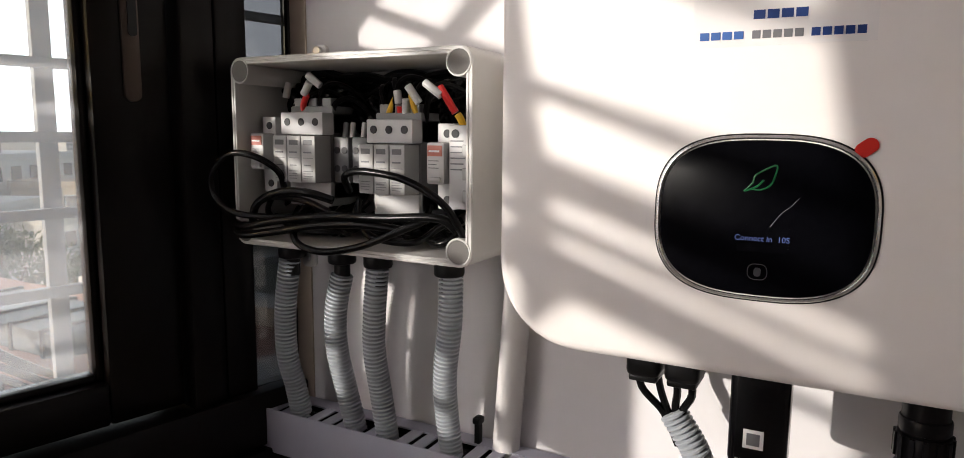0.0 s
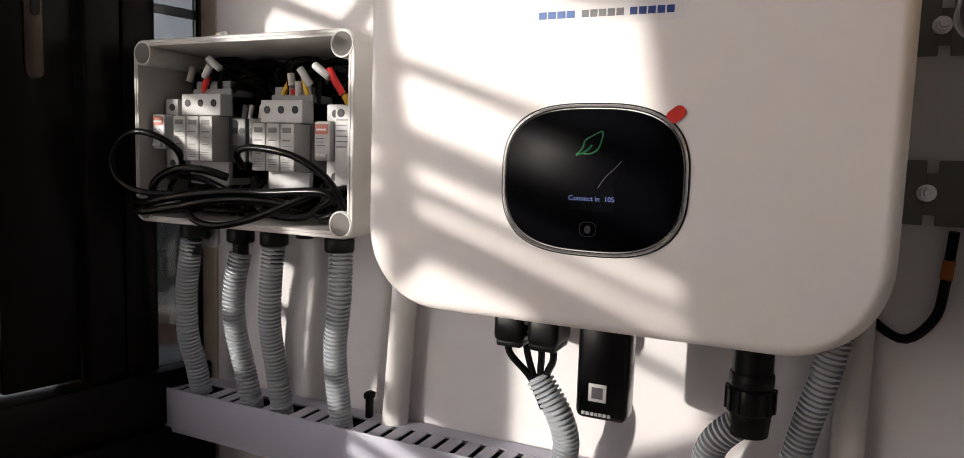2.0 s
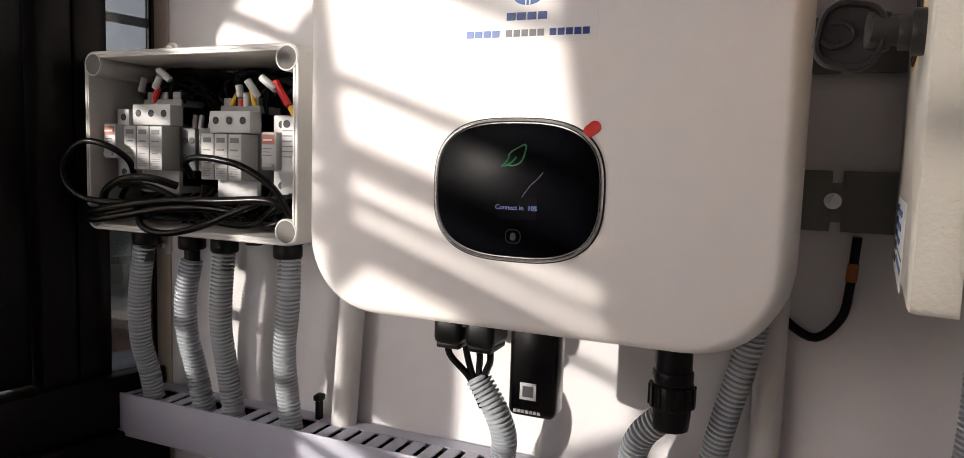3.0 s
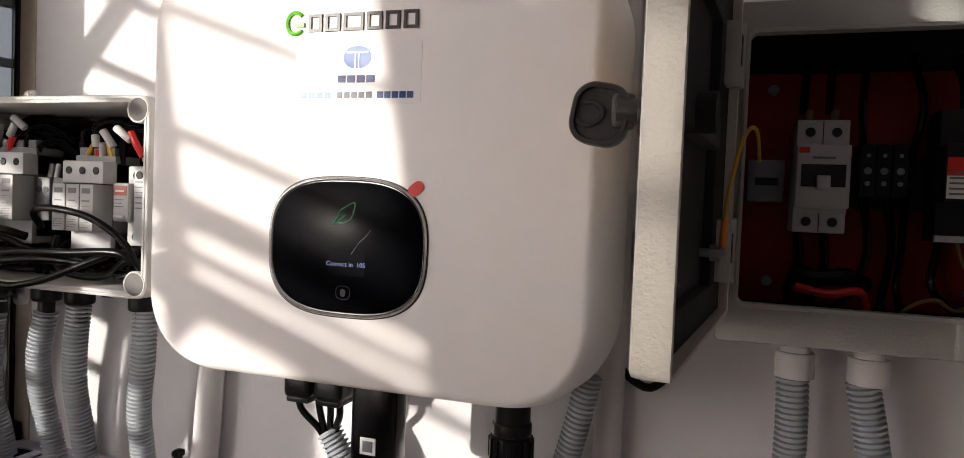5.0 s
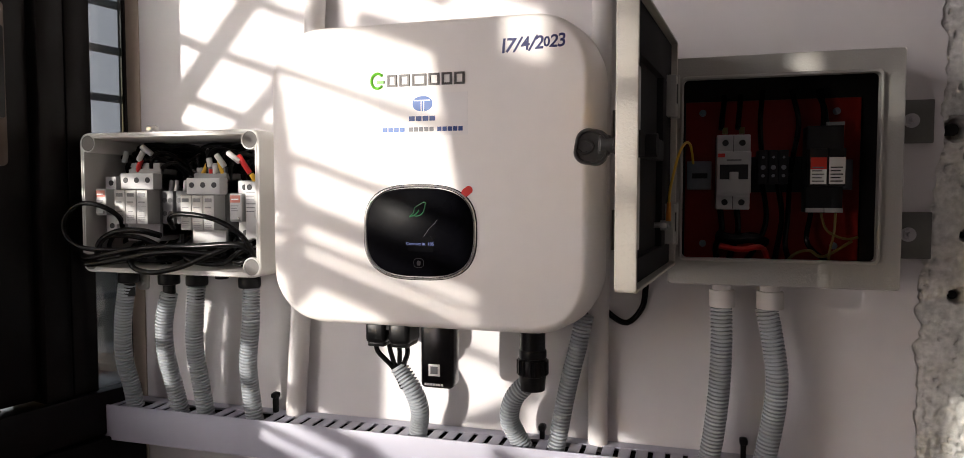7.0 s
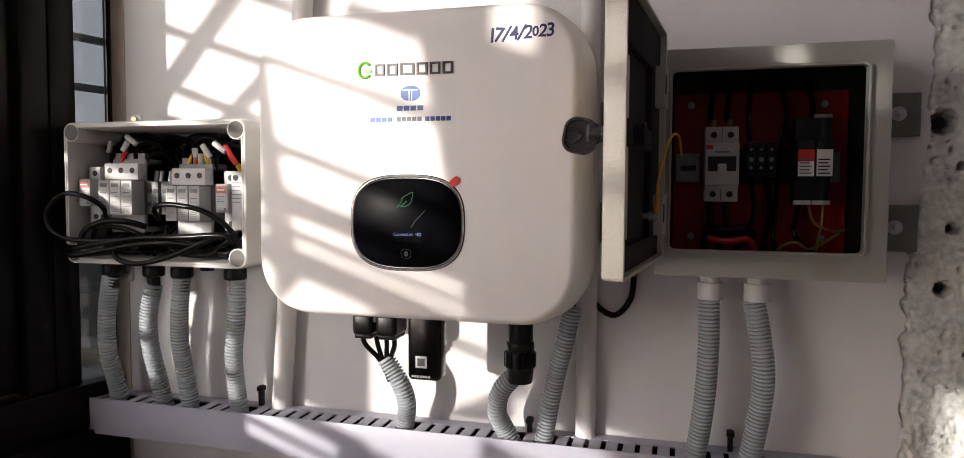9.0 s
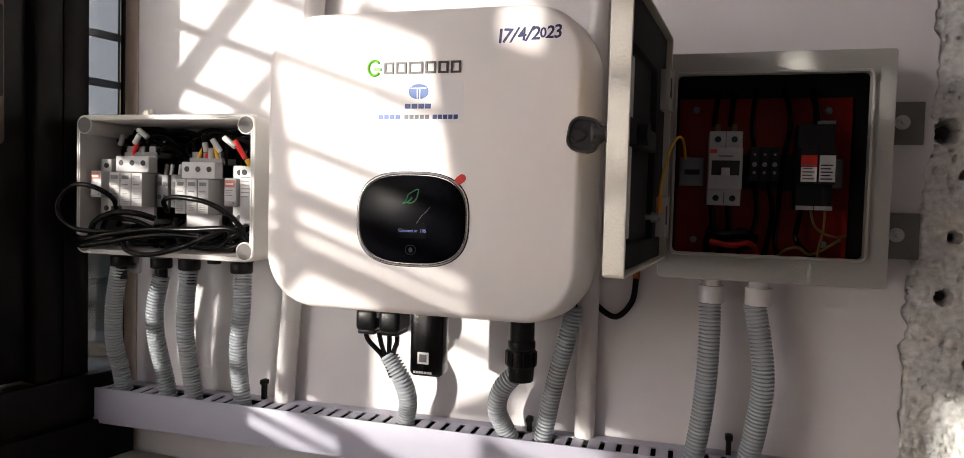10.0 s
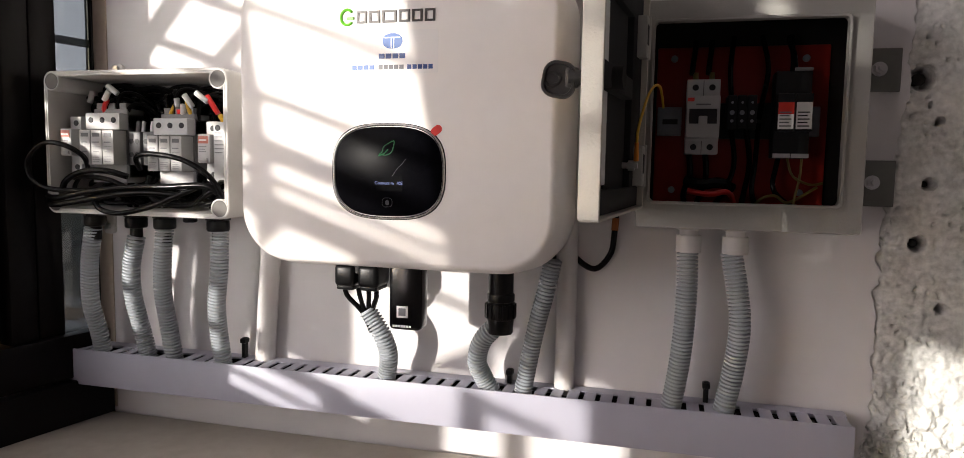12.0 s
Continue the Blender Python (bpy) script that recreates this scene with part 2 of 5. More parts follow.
def sweep(bm, line, radius, seg=12, caps=True):
    """A round section along a line; radius is a number or a function of the ring's index."""
    rings, up = [], None
    for i, p in enumerate(line):
        d = (line[min(i + 1, len(line) - 1)] - line[max(i - 1, 0)]).normalized()
        if up is None:
            up = d.orthogonal().normalized()
        up = (up - d * up.dot(d)).normalized()
        side = d.cross(up)
        r = radius(i) if callable(radius) else radius
        rings.append([p + (up * math.cos(a) + side * math.sin(a)) * r for a in (2 * math.pi * k / seg for k in range(seg))])
    return loft(bm, rings, caps, caps)


def cable(bm, points, r, seg=10, step=0.005):
    return sweep(bm, glide(points, step), r, seg)


def rounded(w, h, r, n=8, power=2.0):
    """The outline of a rounded rectangle round the origin."""
    out = []
    for cx, cz, a0 in ((w / 2 - r, h / 2 - r, 0), (-w / 2 + r, h / 2 - r, 90), (-w / 2 + r, -h / 2 + r, 180), (w / 2 - r, -h / 2 + r, 270)):
        for k in range(n + 1):
            a = radians(a0 + 90 * k / n)
            ca, sa = math.cos(a), math.sin(a)
            out.append((cx + r * math.copysign(abs(ca) ** (2 / power), ca), cz + r * math.copysign(abs(sa) ** (2 / power), sa)))
    return out


def slab(bm, outline, cx, cz, y0, y1, bev=0.0):
    """An outline in the plane of the wall as a slab from y0 (back) to y1 (front)."""
    def ring(s, y):
        return [(cx + x * s, y, cz + z * s) for x, z in outline]
    size = max(abs(x) for x, z in outline)
    if bev:
        return loft(bm, [ring(1, y0), ring(1, y1 + bev), ring(1 - 0.3 * bev / size, y1 + bev * 0.3), ring(1 - bev / size, y1)])
    return loft(bm, [ring(1, y0), ring(1, y1)])


def text(name, words, size, mat, parent, m, shear=0.0, thick=0.0):
    c = bpy.data.curves.new(name, "FONT")
    c.body, c.size, c.shear, c.align_x, c.align_y, c.resolution_u, c.offset = words, size, shear, "CENTER", "CENTER", 3, thick
    c.extrude = 0.00015
    o = new(name, c)
    me = bpy.data.meshes.new_from_object(o.evaluated_get(bpy.context.evaluated_depsgraph_get()))
    bpy.data.objects.remove(o)
    bpy.data.curves.remove(c)
    me.materials.clear()
    me.materials.append(mat)
    ob = new(name, me)
    ob.parent = parent
    ob.matrix_basis = m
    return ob


def facing(x, y, z, lean=0.0):
    """A pose on the wall, facing the room."""
    return pose(x, y, z, 90, 0, 0) @ pose(0, 0, 0, 0, 0, lean)


# ---- the room ----
U, W = Vector((-0.208, -0.978, 0)).normalized(), Vector((-0.978, 0.208, 0)).normalized()
LEFT = Matrix.Translation((-0.545, 0, 0)) @ Matrix(((U.x, W.x, 0, 0), (U.y, W.y, 0, 0), (0, 0, 1, 0), (0, 0, 0, 1)))


def left_boxes(*spans, bev=0.0):
    """Boxes along the window wall: from the corner, outwards, and up."""
    bm = bmesh.new()
    for s in spans:
        box(bm, *s, bev=bev)
    bmesh.ops.transform(bm, matrix=LEFT, verts=bm.verts[:])
    return bm


wall_back = tagged(finish("wall_back", boxed(-0.56, 0.5, 0.0, 0.14, 0.0, 2.7), PAINT), "white painted plaster wall behind the solar equipment", "wall", kind="structure")

# the plaster ends in a broken edge against the bare concrete
edge = []
for i in range(541):
    z = 0.0 + 2.7 * i / 540
    edge.append((0.550 - 0.07 * max(0.0, min(0.24, 1.48 - z)) + 0.008 * noise.noise((z * 9, 3.1, 0)) + 0.007 * noise.noise((z * 37, 1.7, 0)) + 0.005 * noise.noise((z * 120, 0.7, 0)), z))
bm = bmesh.new()
loft(bm, [[(0.5, 0.0, z), (x, 0.0, z), (x + 0.002, 0.006, z), (x + 0.004, 0.02, z), (0.5, 0.02, z)] for x, z in edge])
tagged(finish("wall_edge", bm, PAINT), "broken plaster edge of the white wall beside bare concrete", "wall", kind="structure")

HOLES = ((0.566, 1.448, 0.012), (0.579, 1.330, 0.006), (0.572, 1.262, 0.008), (0.60, 1.19, 0.005), (0.585, 1.40, 0.004))


def rough(x, z):
    p = Vector((x, 0.0, z))
    y = 0.002 - 0.002 * noise.fractal(p * 14, 0.9, 2.1, 3) - 0.0017 * noise.fractal(Vector((x * 60, 0.0, z * 105)), 0.75, 2.3, 6)
    y += 0.016 * max(0.0, noise.noise(p * 60 + Vector((7, 0, 3))) - 0.42) + 0.045 * max(0.0, noise.noise(p * 170) - 0.34) * max(0.0, min(1.0, noise.noise(p * 22 + Vector((4, 0, 9))) * 2.5 + 0.15)) - 0.006 * max(0.0, noise.noise(p * 75 + Vector((2, 0, 5))) - 0.2)
    low = max(0.0, min(1.0, (1.16 - z) * 5))
    y -= low * 0.013 * (0.5 + noise.fractal(p * 48, 0.45, 2.2, 6))
    smooth = max(0.0, min(1.0, (x - 0.585) * 11)) * (1 - low)
    y = y * (1 - 0.82 * smooth) + 0.002 * smooth
    y += max(0.0, 0.556 - 0.07 * max(0.0, min(0.24, 1.48 - z)) - x) * 0.6
    for hx, hz, r in HOLES:
        d = math.hypot(x - hx, z - hz) / r
        if d < 1.6:
            y += 0.045 * max(0.0, min(1.0, (1.2 + 0.25 * noise.noise(p * 120) - d) * 3))
    return y


# dark plugs stand in for the shade deep in the larger holes
for hx, hz, r in HOLES[:3]:
    tagged(finish("hole_shade", cyl(bmesh.new(), (hx, 0.044, hz), (hx, 0.020, hz), r * 0.4, r * 0.62, seg=9), HOLE_SHADE), "dark plug standing for the shade in a broken concrete hole", "wall hole", kind="structure")

nx, nz = 250, 460
xs = [0.52 + 0.48 * (i / nx) ** 1.25 for i in range(nx + 1)]
zs = [0.86 + 0.88 * j / nz for j in range(nz + 1)]
bm = bmesh.new()
grid = [[bm.verts.new((x, rough(x, z), z)) for x in xs] for z in zs]
for a, b in zip(grid, grid[1:]):
    for i in range(nx):
        bm.faces.new((a[i], a[i + 1], b[i + 1], b[i]))
tagged(finish("wall_concrete", bm, CONCRETE, smooth=75), "rough broken bare concrete at the end of the wall", "wall", kind="structure")
tagged(finish("wall_back_end", boxed(0.5, 3.0, 0.045, 0.14, 0.0, 2.7), CONCRETE), "bare concrete wall continuing past the plaster", "wall", kind="structure")

tagged(finish("floor", boxed(-3.2, 3.0, -4.6, 0.14, -0.1, 0.0), FLOOR), "grey floor of the equipment corner", "floor", kind="structure")
# unseen ceiling and walls, added to close the room and bounce its light
tagged(finish("ceiling", boxed(-1.6, 3.0, -4.6, 0.14, 2.7, 2.8), ROOM), "unseen pale ceiling added to close the room", "ceiling", kind="structure")
tagged(finish("wall_right", boxed(3.0, 3.1, -4.6, 0.14, 0.0, 2.7), ROOM), "unseen pale side wall added to close the room", "wall", kind="structure")
tagged(finish("wall_front", boxed(-1.6, 3.0, -4.7, -4.6, 0.0, 2.7), ROOM), "unseen pale wall added behind the viewer to close the room", "wall", kind="structure")
# the window wall: below and above the long window, the pier and unseen openings added to shape sun patches
bm = left_boxes((-0.12, 2.13, 0, 0.14, 0, 1.07), (-0.12, 2.13, 0, 0.14, 2.25, 2.7), (-0.12, 0.0, 0, 0.012, 1.07, 2.25),
                (2.13, 2.20, 0, 0.04, 0, 1.838), (2.13, 2.20, 0, 0.04, 1.866, 2.7), (2.20, 2.311, 0, 0.04, 0, 1.60), (2.20, 2.311, 0, 0.04, 1.875, 2.7),
                (2.20, 2.311, 0.015, 0.025, 1.675, 1.690), (2.20, 2.311, 0.015, 0.025, 1.759, 1.774), (2.20, 2.311, 0.015, 0.025, 1.820, 1.834),
                (2.311, 2.355, 0, 0.04, 0, 2.7), (2.355, 2.45, 0, 0.04, 0, 1.82), (2.355, 2.45, 0, 0.04, 1.877, 2.7),
                (2.45, 2.465, 0, 0.04, 0, 0.9), (2.45, 2.465, 0, 0.04, 1.56, 1.82), (2.45, 2.465, 0, 0.04, 1.877, 2.7), (2.465, 2.9, 0, 0.04, 0, 0.9), (2.465, 2.9, 0, 0.04, 1.56, 2.7), (2.9, 4.9, 0, 0.04, 0, 2.7))
tagged(finish("wall_window", bm, ROOM), "pale painted wall with the window beside the equipment", "wall", kind="structure")

bm = boxed(-0.565, 1.3, -0.30, -0.002, 0.0, 0.955, bev=0.008)
tagged(finish("ledge", bm, LEDGE), "dusty cement ledge along the foot of the wall", "ledge", kind="structure")

# thin strip coloured like the unlit wall corner with its beige reflected light
tagged(finish("trim", boxed(-0.548, -0.519, -0.0025, 0.0, 0.96, 2.7), CORNER_TONE), "beige strip for the unlit wall tinted by reflection, in the corner by the window", "trim", kind="structure")

# ---- the window ----
window = thing("window_1", "dark brown aluminium window with clear glass and a grille", "window", kind="structure")
part("outer_frame", left_boxes((0.0, 0.006, -0.004, 0.012, 1.02, 2.25), (0.060, 0.098, -0.006, 0.07, 1.02, 2.25), (0.102, 0.14, -0.012, 0.07, 1.02, 2.25),
                               (0.0, 2.15, -0.02, 0.09, 1.02, 1.085), (0.0, 2.15, -0.01, 0.09, 2.19, 2.25), (2.11, 2.15, -0.01, 0.09, 1.085, 2.19), bev=0.003), FRAME, window)
part("lower_panel", left_boxes((0.0, 2.13, -0.028, -0.003, 0.4, 1.018), bev=0.003), FRAME, window, "dark panel below the window")
part("dark_pane", left_boxes((0.006, 0.060, 0.001, 0.006, 1.085, 2.19)), DARK_GLASS, window, "dark tinted narrow side pane", smooth=0)
sash = part("sash", left_boxes((0.145, 0.222, 0.0, 0.045, 1.09, 2.18), (0.222, 1.90, 0.0, 0.045, 1.09, 1.135), (0.222, 1.90, 0.0, 0.045, 2.14, 2.18), (1.86, 1.90, 0.0, 0.045, 1.135, 2.14), bev=0.004), FRAME, window)
part("glazing_bead", left_boxes((0.222, 0.230, 0.012, 0.034, 1.135, 2.14), (0.230, 1.86, 0.012, 0.034, 1.135, 1.143), bev=0.002), FRAME, sash)
pane = part("pane", left_boxes((0.226, 1.862, 0.020, 0.025, 1.138, 2.142)), WINDOW_GLASS, window, smooth=0)
pane.visible_shadow = False
# recessed pull on the stile
bm = bmesh.new()
loft(bm, [[(0.184 + x * s, w, 1.52 + z * s2) for x, z in rounded(0.016, 0.215, 0.0079)] for w, s, s2 in ((0.0, 1, 1), (-0.004, 1, 1), (-0.005, 0.85, 0.99))])
bmesh.ops.transform(bm, matrix=LEFT, verts=bm.verts[:])
pull = part("pull_plate", bm, PULL, sash, "bronze pull plate")
bm = bmesh.new()
loft(bm, [[(0.183 + x, w, 1.535 + z) for x, z in rounded(0.008, 0.12, 0.0039)] for w in (-0.004, -0.0075)])
bmesh.ops.transform(bm, matrix=LEFT, verts=bm.verts[:])
part("pull_lever", bm, BLACK, sash)

grille = thing("window_grille", "grey painted steel grille outside the window", "grille")
for z in (1.19, 1.285, 1.376, 1.462, 1.549, 1.636, 1.719, 1.809, 1.90, 1.99, 2.08):
    part("bar", left_boxes((-0.6, 1.36, 0.212, 0.224, z - 0.0062, z + 0.0062), bev=0.001), GRILLE, grille)
for z0, z1 in ((1.435, 1.443), (1.550, 1.561), (1.641, 1.653), (1.738, 1.748), (1.819, 1.843), (1.93, 1.943), (2.03, 2.043)):
    part("bar", left_boxes((1.40, 2.5, 0.212, 0.224, z0, z1), bev=0.001), GRILLE, grille)
part("upright", left_boxes((0.1765, 0.1975, 0.224, 0.236, 1.0, 2.3), bev=0.001), GRILLE, grille)


def shade_board(name, w, *corners):
    """A thin unseen board added outside the glass to block sun; corners in the plane of the bars, carried along the
    sunlight to the depth w.
    """
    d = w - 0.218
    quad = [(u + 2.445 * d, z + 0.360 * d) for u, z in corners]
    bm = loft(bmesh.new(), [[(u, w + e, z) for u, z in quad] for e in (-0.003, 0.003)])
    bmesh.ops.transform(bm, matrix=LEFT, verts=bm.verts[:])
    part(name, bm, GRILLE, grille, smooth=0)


def upright_shade_board(u0, u1, z0, z1):
    shade_board("shade_board", 0.232, (u0, z0), (u1, z0), (u1, z1), (u0, z1))


# unseen blockers, not grille parts: each keeps sun off one patch indoors
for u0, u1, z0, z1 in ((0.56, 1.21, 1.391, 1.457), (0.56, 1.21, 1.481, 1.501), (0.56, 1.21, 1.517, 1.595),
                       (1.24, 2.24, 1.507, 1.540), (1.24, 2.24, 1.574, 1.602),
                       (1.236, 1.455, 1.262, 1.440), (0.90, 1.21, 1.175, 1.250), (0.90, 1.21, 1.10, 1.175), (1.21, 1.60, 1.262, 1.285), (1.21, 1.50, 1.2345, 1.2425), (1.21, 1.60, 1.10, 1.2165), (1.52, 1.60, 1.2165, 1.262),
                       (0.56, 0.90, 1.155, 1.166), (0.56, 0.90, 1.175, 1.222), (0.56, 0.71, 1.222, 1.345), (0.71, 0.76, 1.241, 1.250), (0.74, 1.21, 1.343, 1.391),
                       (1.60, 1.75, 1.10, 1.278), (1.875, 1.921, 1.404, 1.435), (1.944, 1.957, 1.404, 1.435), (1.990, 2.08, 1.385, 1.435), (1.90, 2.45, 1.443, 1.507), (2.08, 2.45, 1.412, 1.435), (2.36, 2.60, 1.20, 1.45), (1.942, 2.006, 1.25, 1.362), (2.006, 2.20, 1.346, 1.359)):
    upright_shade_board(u0, u1, z0, z1)
# more added boards, set aslant to shape the sun patches
shade_board("slant_shade_board", 0.240, (1.548, 1.744), (1.598, 1.744), (1.690, 1.500), (1.632, 1.470))
shade_board("slant_shade_board", 0.240, (0.700, 1.575), (0.700, 1.620), (1.385, 2.08), (1.385, 2.035))
shade_board("slant_shade_board", 0.240, (0.930, 1.575), (0.930, 1.606), (1.330, 1.846), (1.330, 1.812))
shade_board("slant_shade_board", 0.240, (0.885, 1.222), (0.915, 1.345), (1.160, 1.345), (1.075, 1.240))
shade_board("slant_shade_board", 0.240, (1.685, 1.331), (1.842, 1.390), (1.905, 1.412), (1.905, 1.368), (1.80, 1.343))
shade_board("slant_shade_board", 0.055, (2.016, 1.817), (2.52, 1.817), (2.52, 1.440), (2.186, 1.440))
shade_board("slant_shade_board", 0.055, (1.80, 1.919), (2.52, 1.919), (2.52, 2.239), (1.76, 2.239))
shade_board("slant_shade_board", 0.063, (1.96, 1.817), (2.18, 1.817), (2.18, 1.918), (1.96, 1.918))
shade_board("slant_shade_board", 0.063, (1.62, 1.886), (1.667, 1.886), (1.65, 2.236), (1.603, 2.236))

# ---- outside ----
GZ = -24.0
tagged(finish("backdrop", boxed(-1610, -1600, -100, 2600, -60, 1200), HAZE, smooth=0), "white hazy sky over the town", "sky", kind="structure")
bm = bmesh.new()
box(bm, -1599, 300, -1500, 2500, GZ - 1, GZ)
tagged(finish("ground", bm, GROUND), "dry town ground far below", "ground", kind="structure")
tagged(finish("terrace", boxed(-4.5, -0.80, -2.5, 0.62, 0.80, 0.90), TERRACE), "sunlit terracotta coloured terrace slab outside the window", "terrace", kind="structure")
tagged(finish("parapet", boxed(-2.0, -0.80, 0.62, 0.74, 0.78, 0.95, bev=0.01), FACADE), "low white kerb at the edge of the terrace", "parapet", kind="structure")


def facade(x, y, w, d, h, mat, floors, bays, label, turn=0):
    b = thing("building", label, "building", "town buildings", at=(x, y, GZ))
    b.rotation_euler[2] = radians(turn)
    part("wall", boxed(-w / 2, w / 2, -d / 2, d / 2, 0, h), mat, b, smooth=0)
    part("roof", boxed(-w / 2 - 0.3, w / 2 + 0.3, -d / 2 - 0.3, d / 2 + 0.3, h, h + 0.9, bev=0.1), mat, b)
    part("water_tank", cyl(bmesh.new(), (w * 0.2, 0, h + 0.9), (w * 0.2, 0, h + 3), 1.1), VOID, b)
    first = None
    for f in range(floors):
        for k in range(bays):
            m = Matrix.Translation((w / 2 + 0.03, -d / 2 + d * (k + 0.5) / bays, h * (f + 0.55) / floors))
            if first is None:
                first = part("window", boxed(-0.05, 0.05, -d / bays * 0.26, d / bays * 0.26, -h / floors * 0.24, h / floors * 0.24), VOID, b)
                first.matrix_basis = m
            else:
                share("window", first, b, m)


town = random.Random(5)
facade(-112, 54, 16, 22, 21.0, FACADE, 5, 6, "pale rendered apartment block with dark windows", 24)
facade(-98, 61, 12, 12, 17.5, FACADE_TAN, 4, 4, "tan rendered apartment block with dark windows", 24)
facade(-92, 44, 9, 12, 16.0, FACADE, 4, 3, "small white apartment block with dark windows", 30)
facade(-84, 50, 8, 10, 14.5, FACADE, 4, 3, "small white apartment block with dark windows", 12)
for k in range(26):
    far = town.uniform(150, 700)
    a = radians(town.uniform(92, 172))
    facade(far * math.cos(a), far * math.sin(a), town.uniform(12, 30), town.uniform(12, 30), town.uniform(12, 22.5), town.choice((FACADE, FACADE_TAN)), 4, 4,
           "distant pale town building", town.uniform(0, 60))


def tree(x, y, h, r, seed):
    rnd = random.Random(seed)
    t = thing("tree", "broad green leafy tree among the houses", "tree", "town trees", at=(x, y, GZ))
    bm = bmesh.new()
    sweep(bm, [Vector((0.15 * math.sin(z), 0, z * h * 0.1)) for z in range(8)], lambda i: 0.4 - 0.035 * i, 8)
    for k in range(5):
        a = k * 1.3
        sweep(bm, [Vector((math.cos(a) * s * r * 0.6, math.sin(a) * s * r * 0.6, h * (0.5 + 0.3 * s))) for s in (0, 0.4, 0.8, 1)], lambda i: 0.18 - 0.04 * i, 6)
    part("trunk", bm, BARK, t)
    vs, fs = [], []
    for k in range(2200):
        d = Vector((rnd.gauss(0, 1), rnd.gauss(0, 1), rnd.gauss(0, 1))).normalized()
        bulge = 0.75 + 0.35 * noise.noise(d * 2.2 + Vector((seed, 0, 0)))
        c = Vector((d.x * r, d.y * r, d.z * r * 0.75)) * bulge * rnd.uniform(0.6, 1) + Vector((0, 0, h * 0.75))
        q = Euler((rnd.uniform(0, 6), rnd.uniform(0, 6), rnd.uniform(0, 6))).to_matrix()
        s = rnd.uniform(0.14, 0.34)
        n = len(vs)
        vs += [c + q @ Vector(p) * s for p in ((-1, 0, 0), (0, -0.5, 0.1), (1, 0, 0), (0, 0.5, 0.1))]
        fs.append((n, n + 1, n + 2, n + 3))
    me = bpy.data.meshes.new("crown")
    me.from_pydata(vs, [], fs)
    me.materials.append(LEAF)
    c = new("crown", me)
    c.parent = t


for k, (x, y, h, r) in enumerate(((-58, 25, 17, 6), (-62, 31, 18, 6.5), (-52, 20, 16, 5), (-66, 42, 15, 5), (-72, 48, 13, 5), (-90, 60, 15, 6), (-120, 70, 17, 8), (-64, 26, 18, 6), (-76, 36, 17, 6))):
    tree(x, y, h, r, k + 1)

unit = thing("outdoor_unit", "grey ribbed metal box lying on the terrace with cables over it", "metal box")
part("body", boxed(-1.96, -1.40, 0.20, 0.42, 0.902, 0.958, bev=0.006), UNIT, unit)
for k in range(5):
    x0 = -1.93 + 0.118 * k
    part("rib", boxed(x0, x0 + 0.012, 0.196, 0.424, 0.901, 0.964, bev=0.002), DARK_DEVICE, unit)
for k in range(8):
    bm = bmesh.new()
    x0, y0 = -1.20 - 0.05 * k, 0.06 - 0.03 * (k % 4)
    pts = [Vector(p) for p in ((x0 - 0.55, y0 + 0.14, 0.93), (x0 - 0.38, y0 + 0.03, 1.035 - 0.012 * k), (x0 - 0.15, y0 - 0.02, 0.99), (x0 + 0.02, y0 + 0.05, 0.925), (x0 + 0.22, y0 + 0.12 - 0.03 * k, 0.908))]
    tagged(finish("outdoor_cable", cable(bm, pts, 0.007), RUBBER), "loose black cable trailing over the terrace", "cable", "terrace cables")


# ---- solar inverter ----
IX, IZ, IW, IH = 0.0005, 1.396, 0.384, 0.350
inverter = thing("solar_inverter", "white rounded wall-mounted solar inverter with a black oval display", "solar inverter", at=(0, 0, 0))
bm = bmesh.new()
rings = []
for y, inset, r in ((-0.022, 0.010, 0.060), (-0.030, 0.005, 0.064), (-0.060, 0.001, 0.068), (-0.100, 0.0, 0.069), (-0.150, 0.0040, 0.067), (-0.163, 0.0072, 0.065), (-0.1672, 0.0092, 0.0635), (-0.1694, 0.0120, 0.061), (-0.170, 0.0150, 0.059)):
    rings.append([(IX + x, y, IZ + z) for x, z in rounded(IW - 2 * inset, IH - 2 * inset, r, 12, 2.15)])
loft(bm, rings)
part("housing", bm, CASE, inverter, smooth=30)
part("wall_bracket", boxed(-0.12, 0.12, -0.024, -0.001, 1.30, 1.52, bev=0.002), ZINC, inverter)

SX, SZ = 0.0, 1.3340


def oval(sx, sz, n=72, p=2.9):
    out = []
    for k in range(n):
        a = 2 * math.pi * k / n
        c, s = math.cos(a), math.sin(a)
        out.append((sx * math.copysign(abs(c) ** (2 / p), c), sz * math.copysign(abs(s) ** (2 / p), s)))
    return out


display = part("display", slab(bmesh.new(), oval(0.0622, 0.0486), SX, SZ, -0.165, -0.1722, 0.0006), SCREEN, inverter, "black glass display")
bm = bmesh.new()
loft(bm, [[(SX + x, y, SZ + z) for x, z in oval(a, b)] for a, b, y in ((0.0655, 0.0518, -0.168), (0.0655, 0.0518, -0.1712), (0.0648, 0.0511, -0.1720), (0.0640, 0.0503, -0.1722), (0.0630, 0.0494, -0.1712), (0.0630, 0.0494, -0.168))], False, False)
part("rim", bm, CHROME, inverter, "thin silver rim")
bm = bmesh.new()
